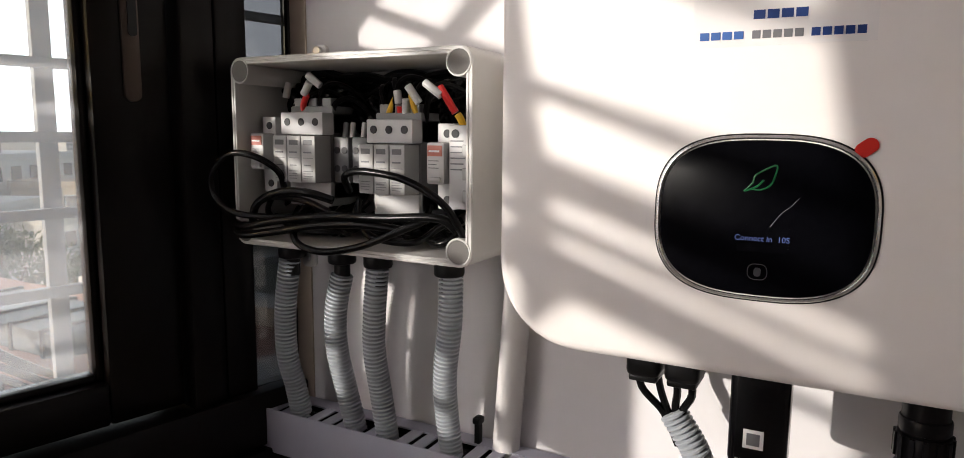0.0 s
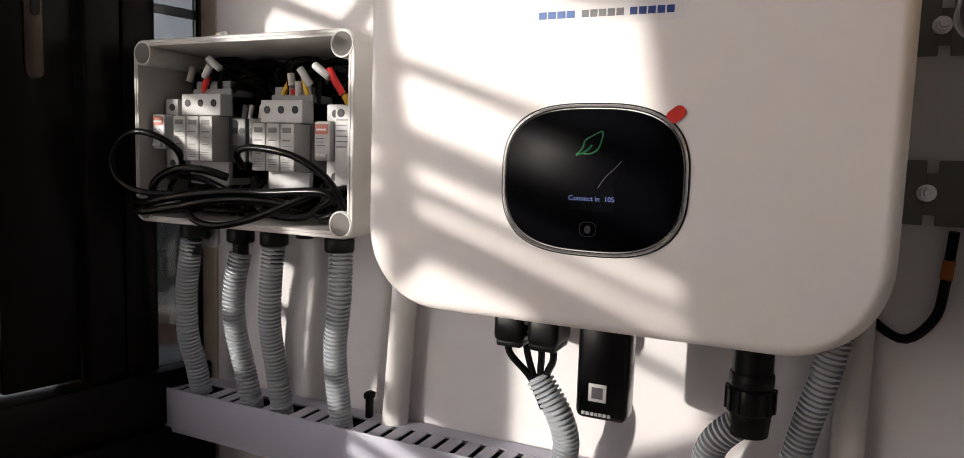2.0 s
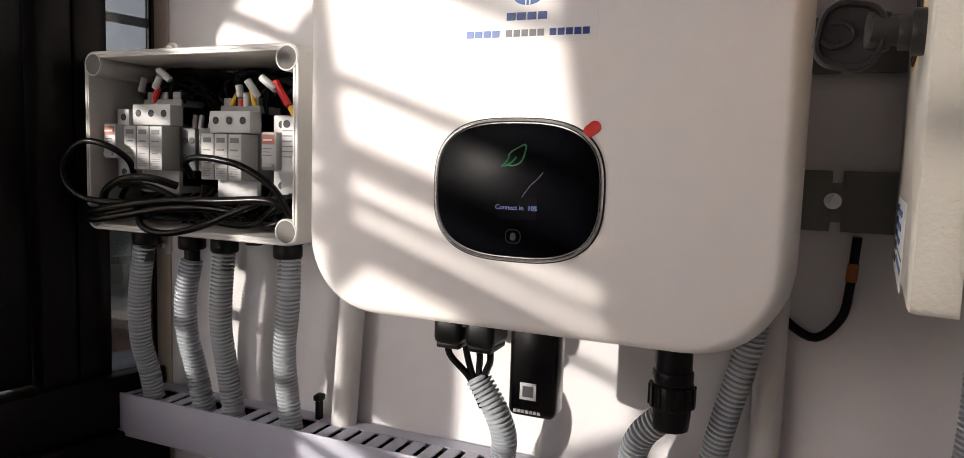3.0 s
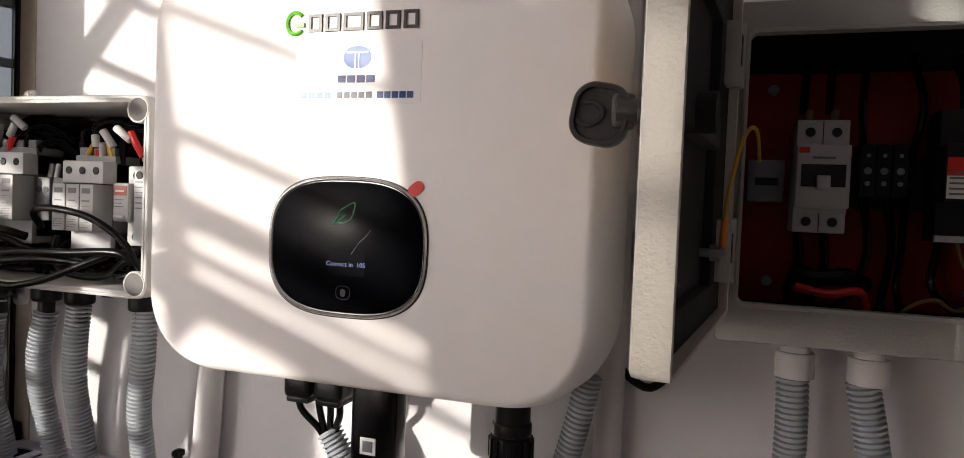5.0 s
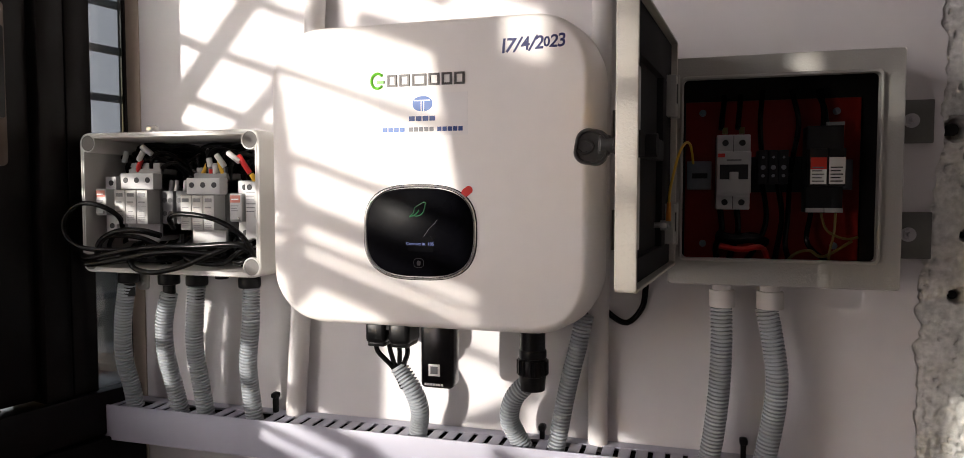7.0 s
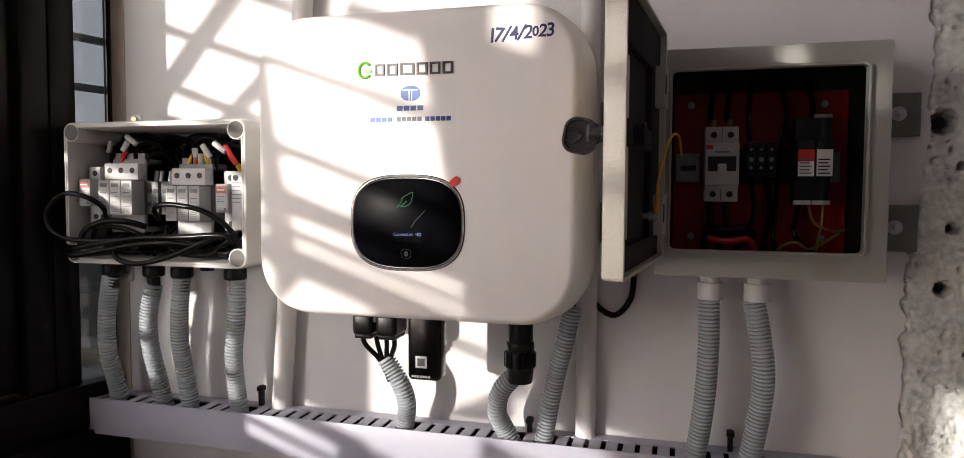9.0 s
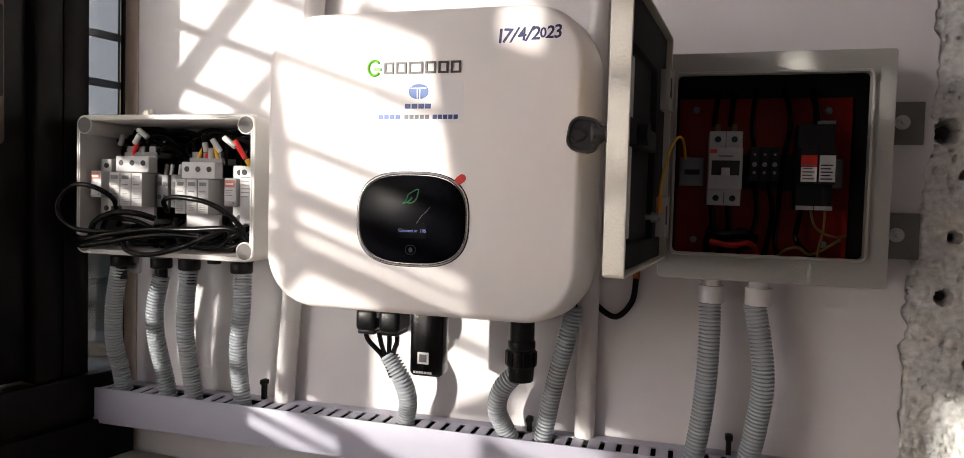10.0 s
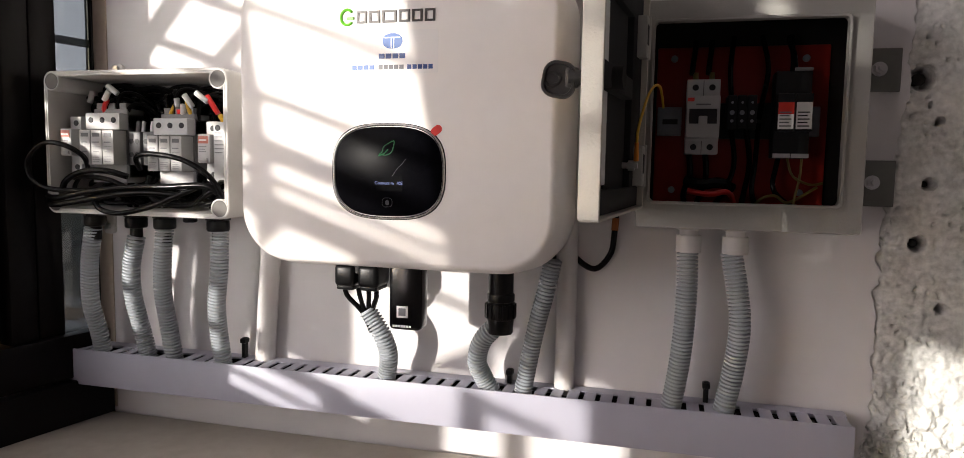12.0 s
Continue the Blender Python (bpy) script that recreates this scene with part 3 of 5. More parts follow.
loft(bm, [[(SX + x, y, SZ + z) for x, z in oval(a, b)] for a, b, y in ((0.0665, 0.0528, -0.169), (0.0665, 0.0528, -0.1704), (0.0655, 0.0518, -0.1704), (0.0655, 0.0518, -0.169))], False, False)
part("shadow_gap", bm, BLACK, inverter)
# the green leaf, the countdown and the touch key
bm = bmesh.new()
cable(bm, [(x * 0.0120 - 0.0015, -0.1723, 1.3585 + z * 0.0088) for x, z in ((-0.75, -0.85), (-0.35, -0.25), (-0.25, 0.25), (0.1, 0.6), (0.75, 1.0), (0.72, 0.3), (0.5, -0.4), (0.05, -0.72), (-0.4, -0.7))], 0.00055, 6, 0.0008)
cable(bm, [(x * 0.0120 - 0.0015, -0.1723, 1.3585 + z * 0.0088) for x, z in ((-0.75, -0.85), (-0.4, -0.68), (-0.05, -0.4), (0.2, 0.0))], 0.00065, 6, 0.0008)
part("leaf_light", bm, LEAF_GLOW, display)
text("countdown", "Connect in  10S", 0.0050, DISPLAY, display, facing(0.0015, -0.17235, 1.3215))
part("display_window", slab(bmesh.new(), rounded(0.030, 0.017, 0.0008, 3), 0.002, 1.3215, -0.1715, -0.17224), SCREEN, display)
bm = bmesh.new()
sweep(bm, [Vector((x, -0.1722, 1.3005 + z)) for x, z in rounded(0.0115, 0.0098, 0.0038, 5)] + [Vector((0.00575, -0.1722, 1.3014))], 0.00028, 5)
slab(bm, rounded(0.0042, 0.0055, 0.0018, 4), 0.0, 1.3003, -0.1718, -0.1724)
part("touch_key", bm, ICON, display, "grey outlined touch key")
bm = bmesh.new()
cable(bm, [(0.006, -0.1723, 1.3295), (0.012, -0.1723, 1.338), (0.017, -0.1723, 1.3425), (0.022, -0.1723, 1.3485)], 0.00022, 5, 0.001)
part("scratch", bm, GREY_INK, display, "fine pale scratch")
# red tag beside the display
bm = bmesh.new()
tilt = Matrix.Rotation(radians(52), 4, "Y")
loft(bm, [[Vector((0.0552, y, 1.3790)) + tilt @ Vector((x, 0, z)) for x, z in rounded(0.0088, 0.0132, 0.0042, 6)] for y in (-0.1700, -0.1707)])
part("red_tag", bm, RED, inverter, "red adhesive tag")
# the maker's mark as plain shapes
bm = bmesh.new()
sweep(bm, [Vector((-0.0485 + 0.0072 * math.cos(a), -0.1703, 1.5005 + 0.0080 * math.sin(a))) for a in (radians(40 + 10 * k) for k in range(29))], 0.0017, 6)
box(bm, -0.0485, -0.0405, -0.1715, -0.1702, 1.4975, 1.5005)
part("green_mark", bm, GREEN_INK, inverter, "green ring-shaped mark")
x = -0.0370
for w in (0.0115, 0.0125, 0.0165, 0.0125, 0.0115, 0.0115):
    bm = bmesh.new()
    box(bm, x, x + w, -0.1712, -0.1700, 1.4935, 1.4957)
    box(bm, x, x + w, -0.1712, -0.1700, 1.5043, 1.5065)
    box(bm, x, x + 0.0024, -0.1711, -0.1700, 1.4957, 1.5043)
    box(bm, x + w - 0.0024, x + w, -0.1711, -0.1700, 1.4957, 1.5043)
    part("grey_mark", bm, BROWN_INK, inverter, "dark grey block of the mark", smooth=0)
    x += w + 0.0027
sticker = part("sticker", slab(bmesh.new(), rounded(0.103, 0.0455, 0.0012, 3), 0.0045, 1.4625, -0.1698, -0.1702), FILM, inverter, "clear glossy sticker with blue printing")
bm = bmesh.new()
slab(bm, oval(0.0115, 0.0082, 40, 2.2), 0.0045, 1.4740, -0.1700, -0.1704)
part("emblem", bm, BLUE, sticker, "blue oval emblem")
bm = bmesh.new()
for x0 in (0.0025, 0.0055):
    box(bm, x0, x0 + 0.0010, -0.17065, -0.1703, 1.4660, 1.4770)
box(bm, -0.0045, 0.0135, -0.17065, -0.1703, 1.4770, 1.4782)
part("emblem_gap", bm, PAPER, sticker, smooth=0)
for k in range(4):
    part("blue_mark", boxed(-0.0112 + 0.0079 * k, -0.0046 + 0.0079 * k, -0.17055, -0.1702, 1.4555, 1.4608), NAVY, sticker, smooth=0)
for x0, n, w, mat in ((-0.0425, 4, 0.0060, BLUE), (-0.0115, 5, 0.0052, GREY_INK), (0.0215, 5, 0.0052, NAVY)):
    for k in range(n):
        part("word_mark", boxed(x0 + (w + 0.0008) * k, x0 + (w + 0.0008) * k + w - 0.0004, -0.17055, -0.1702, 1.4440, 1.4488), mat, sticker, smooth=0)
# hand-written date
for ch, x0, size, lean in (("1", 0.0945, 0.021, 4), ("7", 0.1015, 0.021, -4), ("/", 0.1095, 0.023, -8), ("4", 0.1180, 0.019, 6), ("/", 0.1255, 0.023, -6), ("2", 0.1330, 0.019, 0), ("0", 0.1405, 0.014, 8), ("2", 0.1480, 0.018, -3), ("3", 0.1560, 0.019, 5)):
    text("date_stroke", ch, size, MARKER, inverter, facing(x0, -0.17025 if x0 < 0.150 else -0.1702, 1.5312 + 0.05 * (x0 - 0.12), lean), 0.15, 0.00035)
# fine print and vents on the side
for k in range(9):
    part("side_print", boxed(0.1918, 0.1923, -0.096, -0.094, 1.345 + 0.0085 * k, 1.351 + 0.0085 * k), INK, inverter, smooth=0)

# connectors under the inverter
bm = bmesh.new()
for x0 in (-0.0935, -0.0620):
    box(bm, x0 - 0.0142, x0 + 0.0142, -0.086, -0.044, 1.187, 1.216, bev=0.006, seg=3)
    box(bm, x0 - 0.0118, x0 + 0.0118, -0.083, -0.047, 1.183, 1.190, bev=0.002)
box(bm, -0.102, -0.054, -0.082, -0.048, 1.205, 1.226)
part("pv_connector", bm, BLACK, inverter, "black plug block")
bm = bmesh.new()
for x0, x1, yy in ((-0.099, -0.079, -0.07), (-0.087, -0.075, -0.058), (-0.070, -0.069, -0.066), (-0.057, -0.064, -0.072)):
    cable(bm, [(x0, yy, 1.195), (x0 + 0.002, yy, 1.175), (x1, -0.062, 1.152), (x1 + 0.014, -0.06, 1.122)], 0.0033, 8)
part("pv_cable", bm, RUBBER, inverter)
dongle = part("data_logger", boxed(-0.0195, 0.0212, -0.120, -0.092, 1.146, 1.226, bev=0.006, seg=4), GLOSS_BLACK, inverter, "black plug-in data logger stick")
part("label", boxed(-0.0085, 0.0055, -0.1207, -0.1198, 1.1615, 1.1755), PAPER, dongle, "small white square label", smooth=0)
part("label_print", boxed(-0.0060, 0.0030, -0.1210, -0.1206, 1.1640, 1.1730), GREY_INK, dongle, smooth=0)
for k in range(7):
    part("white_mark", boxed(-0.0135 + 0.0034 * k, -0.0109 + 0.0034 * k, -0.1206, -0.1198, 1.1500, 1.1526), PAPER, dongle, smooth=0)
bm = bmesh.new()
cyl(bm, (0.106, -0.07, 1.226), (0.106, -0.07, 1.178), 0.0152, seg=28)
cyl(bm, (0.106, -0.07, 1.190), (0.106, -0.07, 1.179), 0.0168, seg=28, bev=0.002)
cyl(bm, (0.106, -0.07, 1.178), (0.106, -0.07, 1.158), 0.0180, seg=14, bev=0.002)
cyl(bm, (0.106, -0.07, 1.160), (0.106, -0.07, 1.140), 0.0166, 0.0150, seg=14, bev=0.001)
plug = part("ac_connector", bm, BLACK, inverter, "black ribbed round connector")
rib = part("rib", boxed(-0.0016, 0.0016, -0.0192, -0.016, 1.160, 1.177), BLACK, plug)
for k in range(14):
    m = Matrix.Translation((0.106, -0.07, 0)) @ Matrix.Rotation(2 * math.pi * k / 14, 4, "Z")
    if k:
        share("rib", rib, plug, m)
    else:
        rib.matrix_basis = m


# ---- corrugated conduits ----
def conduit(points, r=0.0122, label="grey corrugated flexible conduit running into the slotted duct"):
    line = glide(points, 0.00088)
    shape = (0.74, 0.74, 1.0, 1.0, 1.0)
    return tagged(finish("conduit", sweep(bmesh.new(), line, lambda i: r * shape[i % 5], 18), CONDUIT, smooth=30), label, "conduit", "flexible conduits")


conduit(((-0.497, -0.060, 1.246), (-0.506, -0.060, 1.188), (-0.509, -0.056, 1.133), (-0.505, -0.048, 1.093), (-0.500, -0.042, 1.046)))
conduit(((-0.424, -0.060, 1.236), (-0.434, -0.060, 1.192), (-0.436, -0.056, 1.150), (-0.432, -0.048, 1.107), (-0.420, -0.042, 1.046)))
conduit(((-0.377, -0.060, 1.252), (-0.382, -0.060, 1.203), (-0.386, -0.056, 1.157), (-0.384, -0.048, 1.107), (-0.378, -0.042, 1.046)))
conduit(((-0.290, -0.060, 1.250), (-0.291, -0.060, 1.200), (-0.299, -0.056, 1.147), (-0.302, -0.048, 1.105), (-0.298, -0.042, 1.046)))
conduit(((-0.072, -0.062, 1.155), (-0.053, -0.060, 1.125), (-0.047, -0.052, 1.099), (-0.050, -0.045, 1.076), (-0.056, -0.042, 1.046)))
conduit(((0.102, -0.068, 1.150), (0.082, -0.064, 1.127), (0.074, -0.056, 1.099), (0.080, -0.046, 1.076), (0.094, -0.042, 1.050)))
conduit(((0.166, -0.050, 1.232), (0.157, -0.050, 1.189), (0.148, -0.048, 1.153), (0.140, -0.045, 1.115), (0.128, -0.042, 1.048)), 0.0112)
conduit(((0.321, -0.045, 1.252), (0.322, -0.046, 1.205), (0.320, -0.046, 1.148), (0.315, -0.044, 1.097), (0.307, -0.042, 1.046)), 0.0122)
conduit(((0.369, -0.045, 1.250), (0.377, -0.046, 1.208), (0.382, -0.048, 1.165), (0.378, -0.045, 1.115), (0.366, -0.042, 1.046)), 0.0122)
bm = bmesh.new()
cable(bm, ((0.158, -0.040, 1.262), (0.163, -0.046, 1.240), (0.164, -0.050, 1.215)), 0.0055)
tagged(finish("earth_cable", bm, RUBBER), "black cable entering a grey conduit behind the inverter", "cable")
bm = bmesh.new()
cable(bm, ((0.150, -0.030, 1.278), (0.172, -0.016, 1.256), (0.184, -0.010, 1.233), (0.2105, -0.008, 1.216), (0.230, -0.008, 1.235), (0.2345, -0.009, 1.262), (0.236, -0.010, 1.285), (0.237, -0.012, 1.306)), 0.0038)
tagged(finish("looped_cable", bm, RUBBER), "black cable looping from the inverter to the metal box", "cable")
bm = bmesh.new()
cyl(bm, (0.2347, -0.0092, 1.266), (0.2357, -0.0098, 1.281), 0.0044, seg=16)
tagged(finish("cable_sleeve", bm, SLEEVE_ORANGE), "orange sleeve on the black looped cable", "cable sleeve")

# ---- rigid pipes and the slotted duct ----
bm = bmesh.new()
cyl(bm, (-0.251, -0.0150, 1.05), (-0.207, -0.0150, 1.70), 0.0140, seg=28)
cyl(bm, (-0.207, -0.0150, 1.70), (-0.190, -0.0150, 2.70), 0.0140, seg=28)
tagged(finish("rigid_pipe", bm, PIPE), "white rigid plastic pipe fixed upright on the wall", "pipe", "wall pipes")
bm = bmesh.new()
cyl(bm, (0.178, -0.0135, 1.05), (0.180, -0.0135, 2.70), 0.0125, seg=28)
tagged(finish("rigid_pipe", bm, PIPE), "thin white rigid plastic pipe fixed upright on the wall", "pipe", "wall pipes")

DX0, DX1, DZ0, DZ1, DF = -0.545, 0.505, 1.014, 1.063, -0.060
duct = thing("cable_duct", "pale grey slotted plastic cable duct fixed along the wall", "cable duct")
part("back", boxed(DX0, DX1, -0.004, -0.001, DZ0, DZ1 - 0.003), DUCT, duct)
part("cover", boxed(DX0, DX1, DF - 0.003, DF, DZ0 - 0.002, DZ1 + 0.002, bev=0.0015), DUCT, duct, "smooth pale cover")
part("bottom_wall", boxed(DX0, DX1, DF + 0.0005, -0.004, DZ0, DZ0 + 0.002), DUCT, duct)
part("top_strip", boxed(DX0, DX1, -0.024, -0.004, DZ1 - 0.002, DZ1), DUCT, duct)
part("end_cap", boxed(DX0, DX0 + 0.002, DF + 0.0005, -0.004, DZ0 + 0.002, DZ1 - 0.002), DUCT, duct)
ENTRIES = (-0.500, -0.421, -0.379, -0.298, -0.055, 0.090, 0.130, 0.308, 0.367)
finger = None
n = int((DX1 - DX0 - 0.004) / 0.0202)
for k in range(n + 1):
    x0 = DX0 + 0.004 + 0.0202 * k
    if any(abs(x0 + 0.007 - e) < 0.011 for e in ENTRIES):
        continue
    if finger is None:
        finger = part("finger", boxed(0, 0.0142, DF + 0.0005, -0.0245, DZ1 - 0.002, DZ1, bev=0.0006, seg=1), DUCT, duct)
        finger.matrix_basis = pose(x0, 0, 0)
    else:
        share("finger", finger, duct, pose(x0, 0, 0))
for k, (y0, z0) in enumerate(((-0.050, 1.050), (-0.038, 1.053), (-0.026, 1.050), (-0.016, 1.052), (-0.044, 1.040), (-0.030, 1.040), (-0.018, 1.040))):
    line = [Vector((-0.53 + 1.02 * j / 30, y0 + 0.003 * math.sin(j * 0.9 + k * 2), z0 + 0.003 * math.sin(j * 0.7 + k))) for j in range(31)]
    tagged(finish("duct_cable", sweep(bmesh.new(), line, 0.0058, 8), RUBBER), "black cable lying inside the slotted duct", "cable", "cables in the duct")
for x0, z0 in ((-0.281, 1.074), (0.108, 1.064), (0.350, 1.070)):
    bm = bmesh.new()
    box(bm, x0 - 0.003, x0 + 0.003, -0.022, -0.014, 1.055, z0 + 0.018, bev=0.001)
    box(bm, x0 - 0.0045, x0 + 0.0045, -0.024, -0.012, z0 + 0.010, z0 + 0.017, bev=0.0015)
    tagged(finish("cable_tie", bm, BLACK), "black plastic cable tie end at the duct", "cable tie", "cable ties")


# ---- open junction box with the surge protectors ----
BX, BZ, BW, BH, BF = -0.3765, 1.3635, 0.2815, 0.189, -0.1165
junction = thing("junction_box", "open light grey plastic junction box full of wiring", "junction box")
bm = bmesh.new()
loft(bm, [[(BX + x, y, BZ + z) for x, z in rounded(BW - 2 * i, BH - 2 * i, max(0.013 - i, 0.004), 6)] for i, y in
          ((0.003, -0.003), (0.001, -0.012), (0.0, BF + 0.004), (0.0, BF + 0.001), (0.001, BF), (0.0032, BF), (0.0035, BF + 0.0007), (0.0042, BF + 0.0007), (0.0045, BF), (0.0064, BF), (0.0070, BF + 0.0012), (0.0085, -0.008))])
part("body", bm, ABS, junction, smooth=35)
for hx, hz in ((-0.5035, 1.4445), (-0.2495, 1.4445), (-0.5035, 1.2825), (-0.2495, 1.2825)):
    bm = bmesh.new()
    loft(bm, [[(hx + r * math.cos(a), y, hz + r * math.sin(a)) for a in (2 * math.pi * k / 28 for k in range(28))] for r, y in
              ((0.0125, -0.008), (0.0125, BF - 0.0002), (0.0122, BF - 0.0006), (0.0110, BF - 0.0006), (0.0106, BF), (0.0098, -0.02))], False, True)
    boss = part("screw_boss", bm, ABS, junction)
    # dark disc near the mouth stands for the shade inside the well
    part("screw_well", cyl(bmesh.new(), (hx, BF + 0.004, hz), (hx, BF - 0.0003, hz), 0.0105, seg=28), WELL, boss)
for tx, ty, tz, tc, th in ((-0.484, -0.040, 1.246, 1.254, 0.038), (-0.438, -0.068, 1.4655, 1.4645, 0.015)):
    bm = slab(bmesh.new(), rounded(0.019, th, 0.006, 5), tx, tc, ty, ty - 0.005, 0.001)
    lug = part("mounting_lug", bm, ABS, junction)
    bm = cyl(bmesh.new(), (tx, ty - 0.004, tz), (tx, ty - 0.0085, tz), 0.0046, 0.0038, 16)
    part("screw", bm, ZINC, lug)
for gx, blank in ((-0.494, 0), (-0.424, 0), (-0.377, 0), (-0.336, 1), (-0.292, 0)):
    bm = bmesh.new()
    if blank:
        cyl(bm, (gx, -0.06, 1.272), (gx, -0.06, 1.258), 0.0095, seg=20, bev=0.002)
    else:
        cyl(bm, (gx, -0.06, 1.272), (gx, -0.06, 1.262), 0.0165, seg=6, bev=0.0015)
        cyl(bm, (gx, -0.06, 1.263), (gx, -0.06, 1.247), 0.0150, seg=20, bev=0.003)
        cyl(bm, (gx, -0.06, 1.248), (gx, -0.06, 1.228), 0.0085, seg=16)
    part("gland", bm, BLACK, junction, "black cable gland")
part("din_rail", boxed(-0.510, -0.242, -0.022, -0.012, 1.345, 1.380, bev=0.001), ZINC, junction, "zinc rail")


def screw_row(bm, xs, y, z, r=0.0038):
    for x in xs:
        cyl(bm, (x, y + 0.002, z), (x, y - 0.0004, z), r, seg=14)
    return bm


def surge(x0, z0, w, label):
    """A three-pole surge protector: base, terminals and three plug-in cartridges."""
    s = thing("surge_protector", label, "surge protector", "surge protectors")
    m = w / 3
    part("base", boxed(x0, x0 + w, -0.084, -0.022, z0 - 0.042, z0 + 0.052, bev=0.0015), DEVICE, s)
    top = part("terminal_block", boxed(x0, x0 + w, -0.099, -0.045, z0 + 0.0235, z0 + 0.0455, bev=0.0012), DEVICE_WHITE, s)
    for k in range(3):
        part("screw_hole", screw_row(bmesh.new(), [x0 + m * (k + 0.5)], -0.0992, z0 + 0.036), INK, top)
    part("lower_terminal", boxed(x0, x0 + w, -0.088, -0.030, z0 - 0.048, z0 - 0.024, bev=0.0012), DEVICE_WHITE, s)
    for k in range(3):
        a = x0 - 0.003 + (m + 0.0003) * k
        c = part("cartridge", boxed(a, a + m - 0.0006, -0.1075, -0.060, z0 - 0.0235, z0 + 0.0225, bev=0.001), DEVICE_GREY, s)
        part("flag_window", boxed(a + 0.003, a + m - 0.004, -0.1078, -0.1074, z0 + 0.0135, z0 + 0.0185), BLOCK_GREY, c, smooth=0)
        for j in range(4):
            part("print", boxed(a + 0.0025, a + m - 0.004 - 0.0015 * (j % 2), -0.1078, -0.1074, z0 - 0.0125 - 0.0024 * j, z0 - 0.0119 - 0.0024 * j), GREY_INK, c, smooth=0)
        part("print", boxed(a + 0.003, a + m - 0.005, -0.1078, -0.1074, z0 + 0.0055, z0 + 0.0070), GREY_INK, c, smooth=0)
        part("print", boxed(a + 0.0025, a + m - 0.003, -0.1078, -0.1074, z0 + 0.0005, z0 + 0.0010), GREY_INK, c, smooth=0)
        part("print", boxed(a + 0.004, a + m - 0.006, -0.1078, -0.1074, z0 - 0.0070, z0 - 0.0060), GREY_INK, c, smooth=0)
        part("ferrule_sleeve", boxed(a + 0.006, a + m - 0.001, -0.082, -0.070, z0 + 0.046, z0 + 0.060, bev=0.001), DEVICE, s)
    return s


surge(-0.4675, 1.3585, 0.0545, "grey three-pole surge protector with white cartridges on a rail")
surge(-0.3600, 1.3515, 0.0520, "grey three-pole surge protector with white cartridges, beside the red wires")


def fuse(x0, z0, label):
    f = thing("fuse_holder", label, "fuse holder", "fuse holders")
    part("base", boxed(x0, x0 + 0.0185, -0.088, -0.022, z0 - 0.040, z0 + 0.038, bev=0.0015), DEVICE_WHITE, f)
    for dz in (0.029, -0.031):
        part("screw_hole", screw_row(bmesh.new(), [x0 + 0.0105], -0.0884, z0 + dz), INK, f)
    lever = part("lever", boxed(x0 - 0.002, x0 + 0.0165, -0.104, -0.075, z0 - 0.016, z0 + 0.021, bev=0.002), DEVICE_WHITE, f)
    part("red_band", boxed(x0 - 0.0005, x0 + 0.0145, -0.1044, -0.1038, z0 + 0.009, z0 + 0.0185), FADED_RED, lever, "faded red printed band", smooth=0)
    part("band_print", boxed(x0 + 0.001, x0 + 0.012, -0.1046, -0.1042, z0 + 0.0125, z0 + 0.0142), PAPER, lever, smooth=0)
    for k in range(3):
        part("print", boxed(x0 + 0.0005, x0 + 0.011 - 0.002 * (k % 2), -0.1044, -0.1038, z0 + 0.0045 - 0.0032 * k, z0 + 0.0053 - 0.0032 * k), GREY_INK, lever, smooth=0)
    part("latch", boxed(x0 + 0.001, x0 + 0.0135, -0.1070, -0.1030, z0 - 0.0135, z0 - 0.0095, bev=0.001), DEVICE_WHITE, lever)
    return f


fuse(-0.504, 1.362, "white fuse holder with faded red band at the rail end")
fuse(-0.288, 1.3555, "white fuse holder with faded red band beside surge protector")
m2 = thing("breaker_module", "white printed breaker module beside the fuse holder", "breaker module")
part("body", boxed(-0.269, -0.2455, -0.100, -0.022, 1.318, 1.392, bev=0.0015), DEVICE_WHITE, m2)
for z in (1.330, 1.350, 1.370):
    part("latch", boxed(-0.2540, -0.2470, -0.1030, -0.0990, z - 0.006, z + 0.005, bev=0.001), DEVICE_GREY, m2)
part("screw_hole", screw_row(bmesh.new(), [-0.262], -0.1004, 1.3845), INK, m2)
for k in range(6):
    part("print", boxed(-0.267, -0.252 - 0.002 * (k % 2), -0.1004, -0.0998, 1.3525 + 0.005 * k, 1.3537 + 0.005 * k), GREY_INK, m2, smooth=0)
for x0 in (-0.411, -0.388):
    tb = thing("terminal_block", "dark grey rail terminal block with screw holes", "terminal block", "terminal blocks")
    part("body", boxed(x0, x0 + 0.019, -0.086, -0.022, 1.335, 1.380, bev=0.002), BLOCK_GREY, tb)
    for z in (1.349, 1.367):
        for dx in (0.005, 0.014):
            part("screw_hole", screw_row(bmesh.new(), [x0 + dx], -0.0862, z, 0.0034), INK, tb)
    for k in range(2):
        part("marker_sleeve", cyl(bmesh.new(), (x0 + 0.005 + 0.009 * k, -0.074, 1.378), (x0 + 0.004 + 0.009 * k, -0.070, 1.394), 0.0027, seg=12), SLEEVE, tb)

rnd = random.Random(3)


def wire(points, r, mat, label, group="junction box wires"):
    return tagged(finish("wire", cable(bmesh.new(), points, r, 8, 0.004), mat), label, "wire", group)


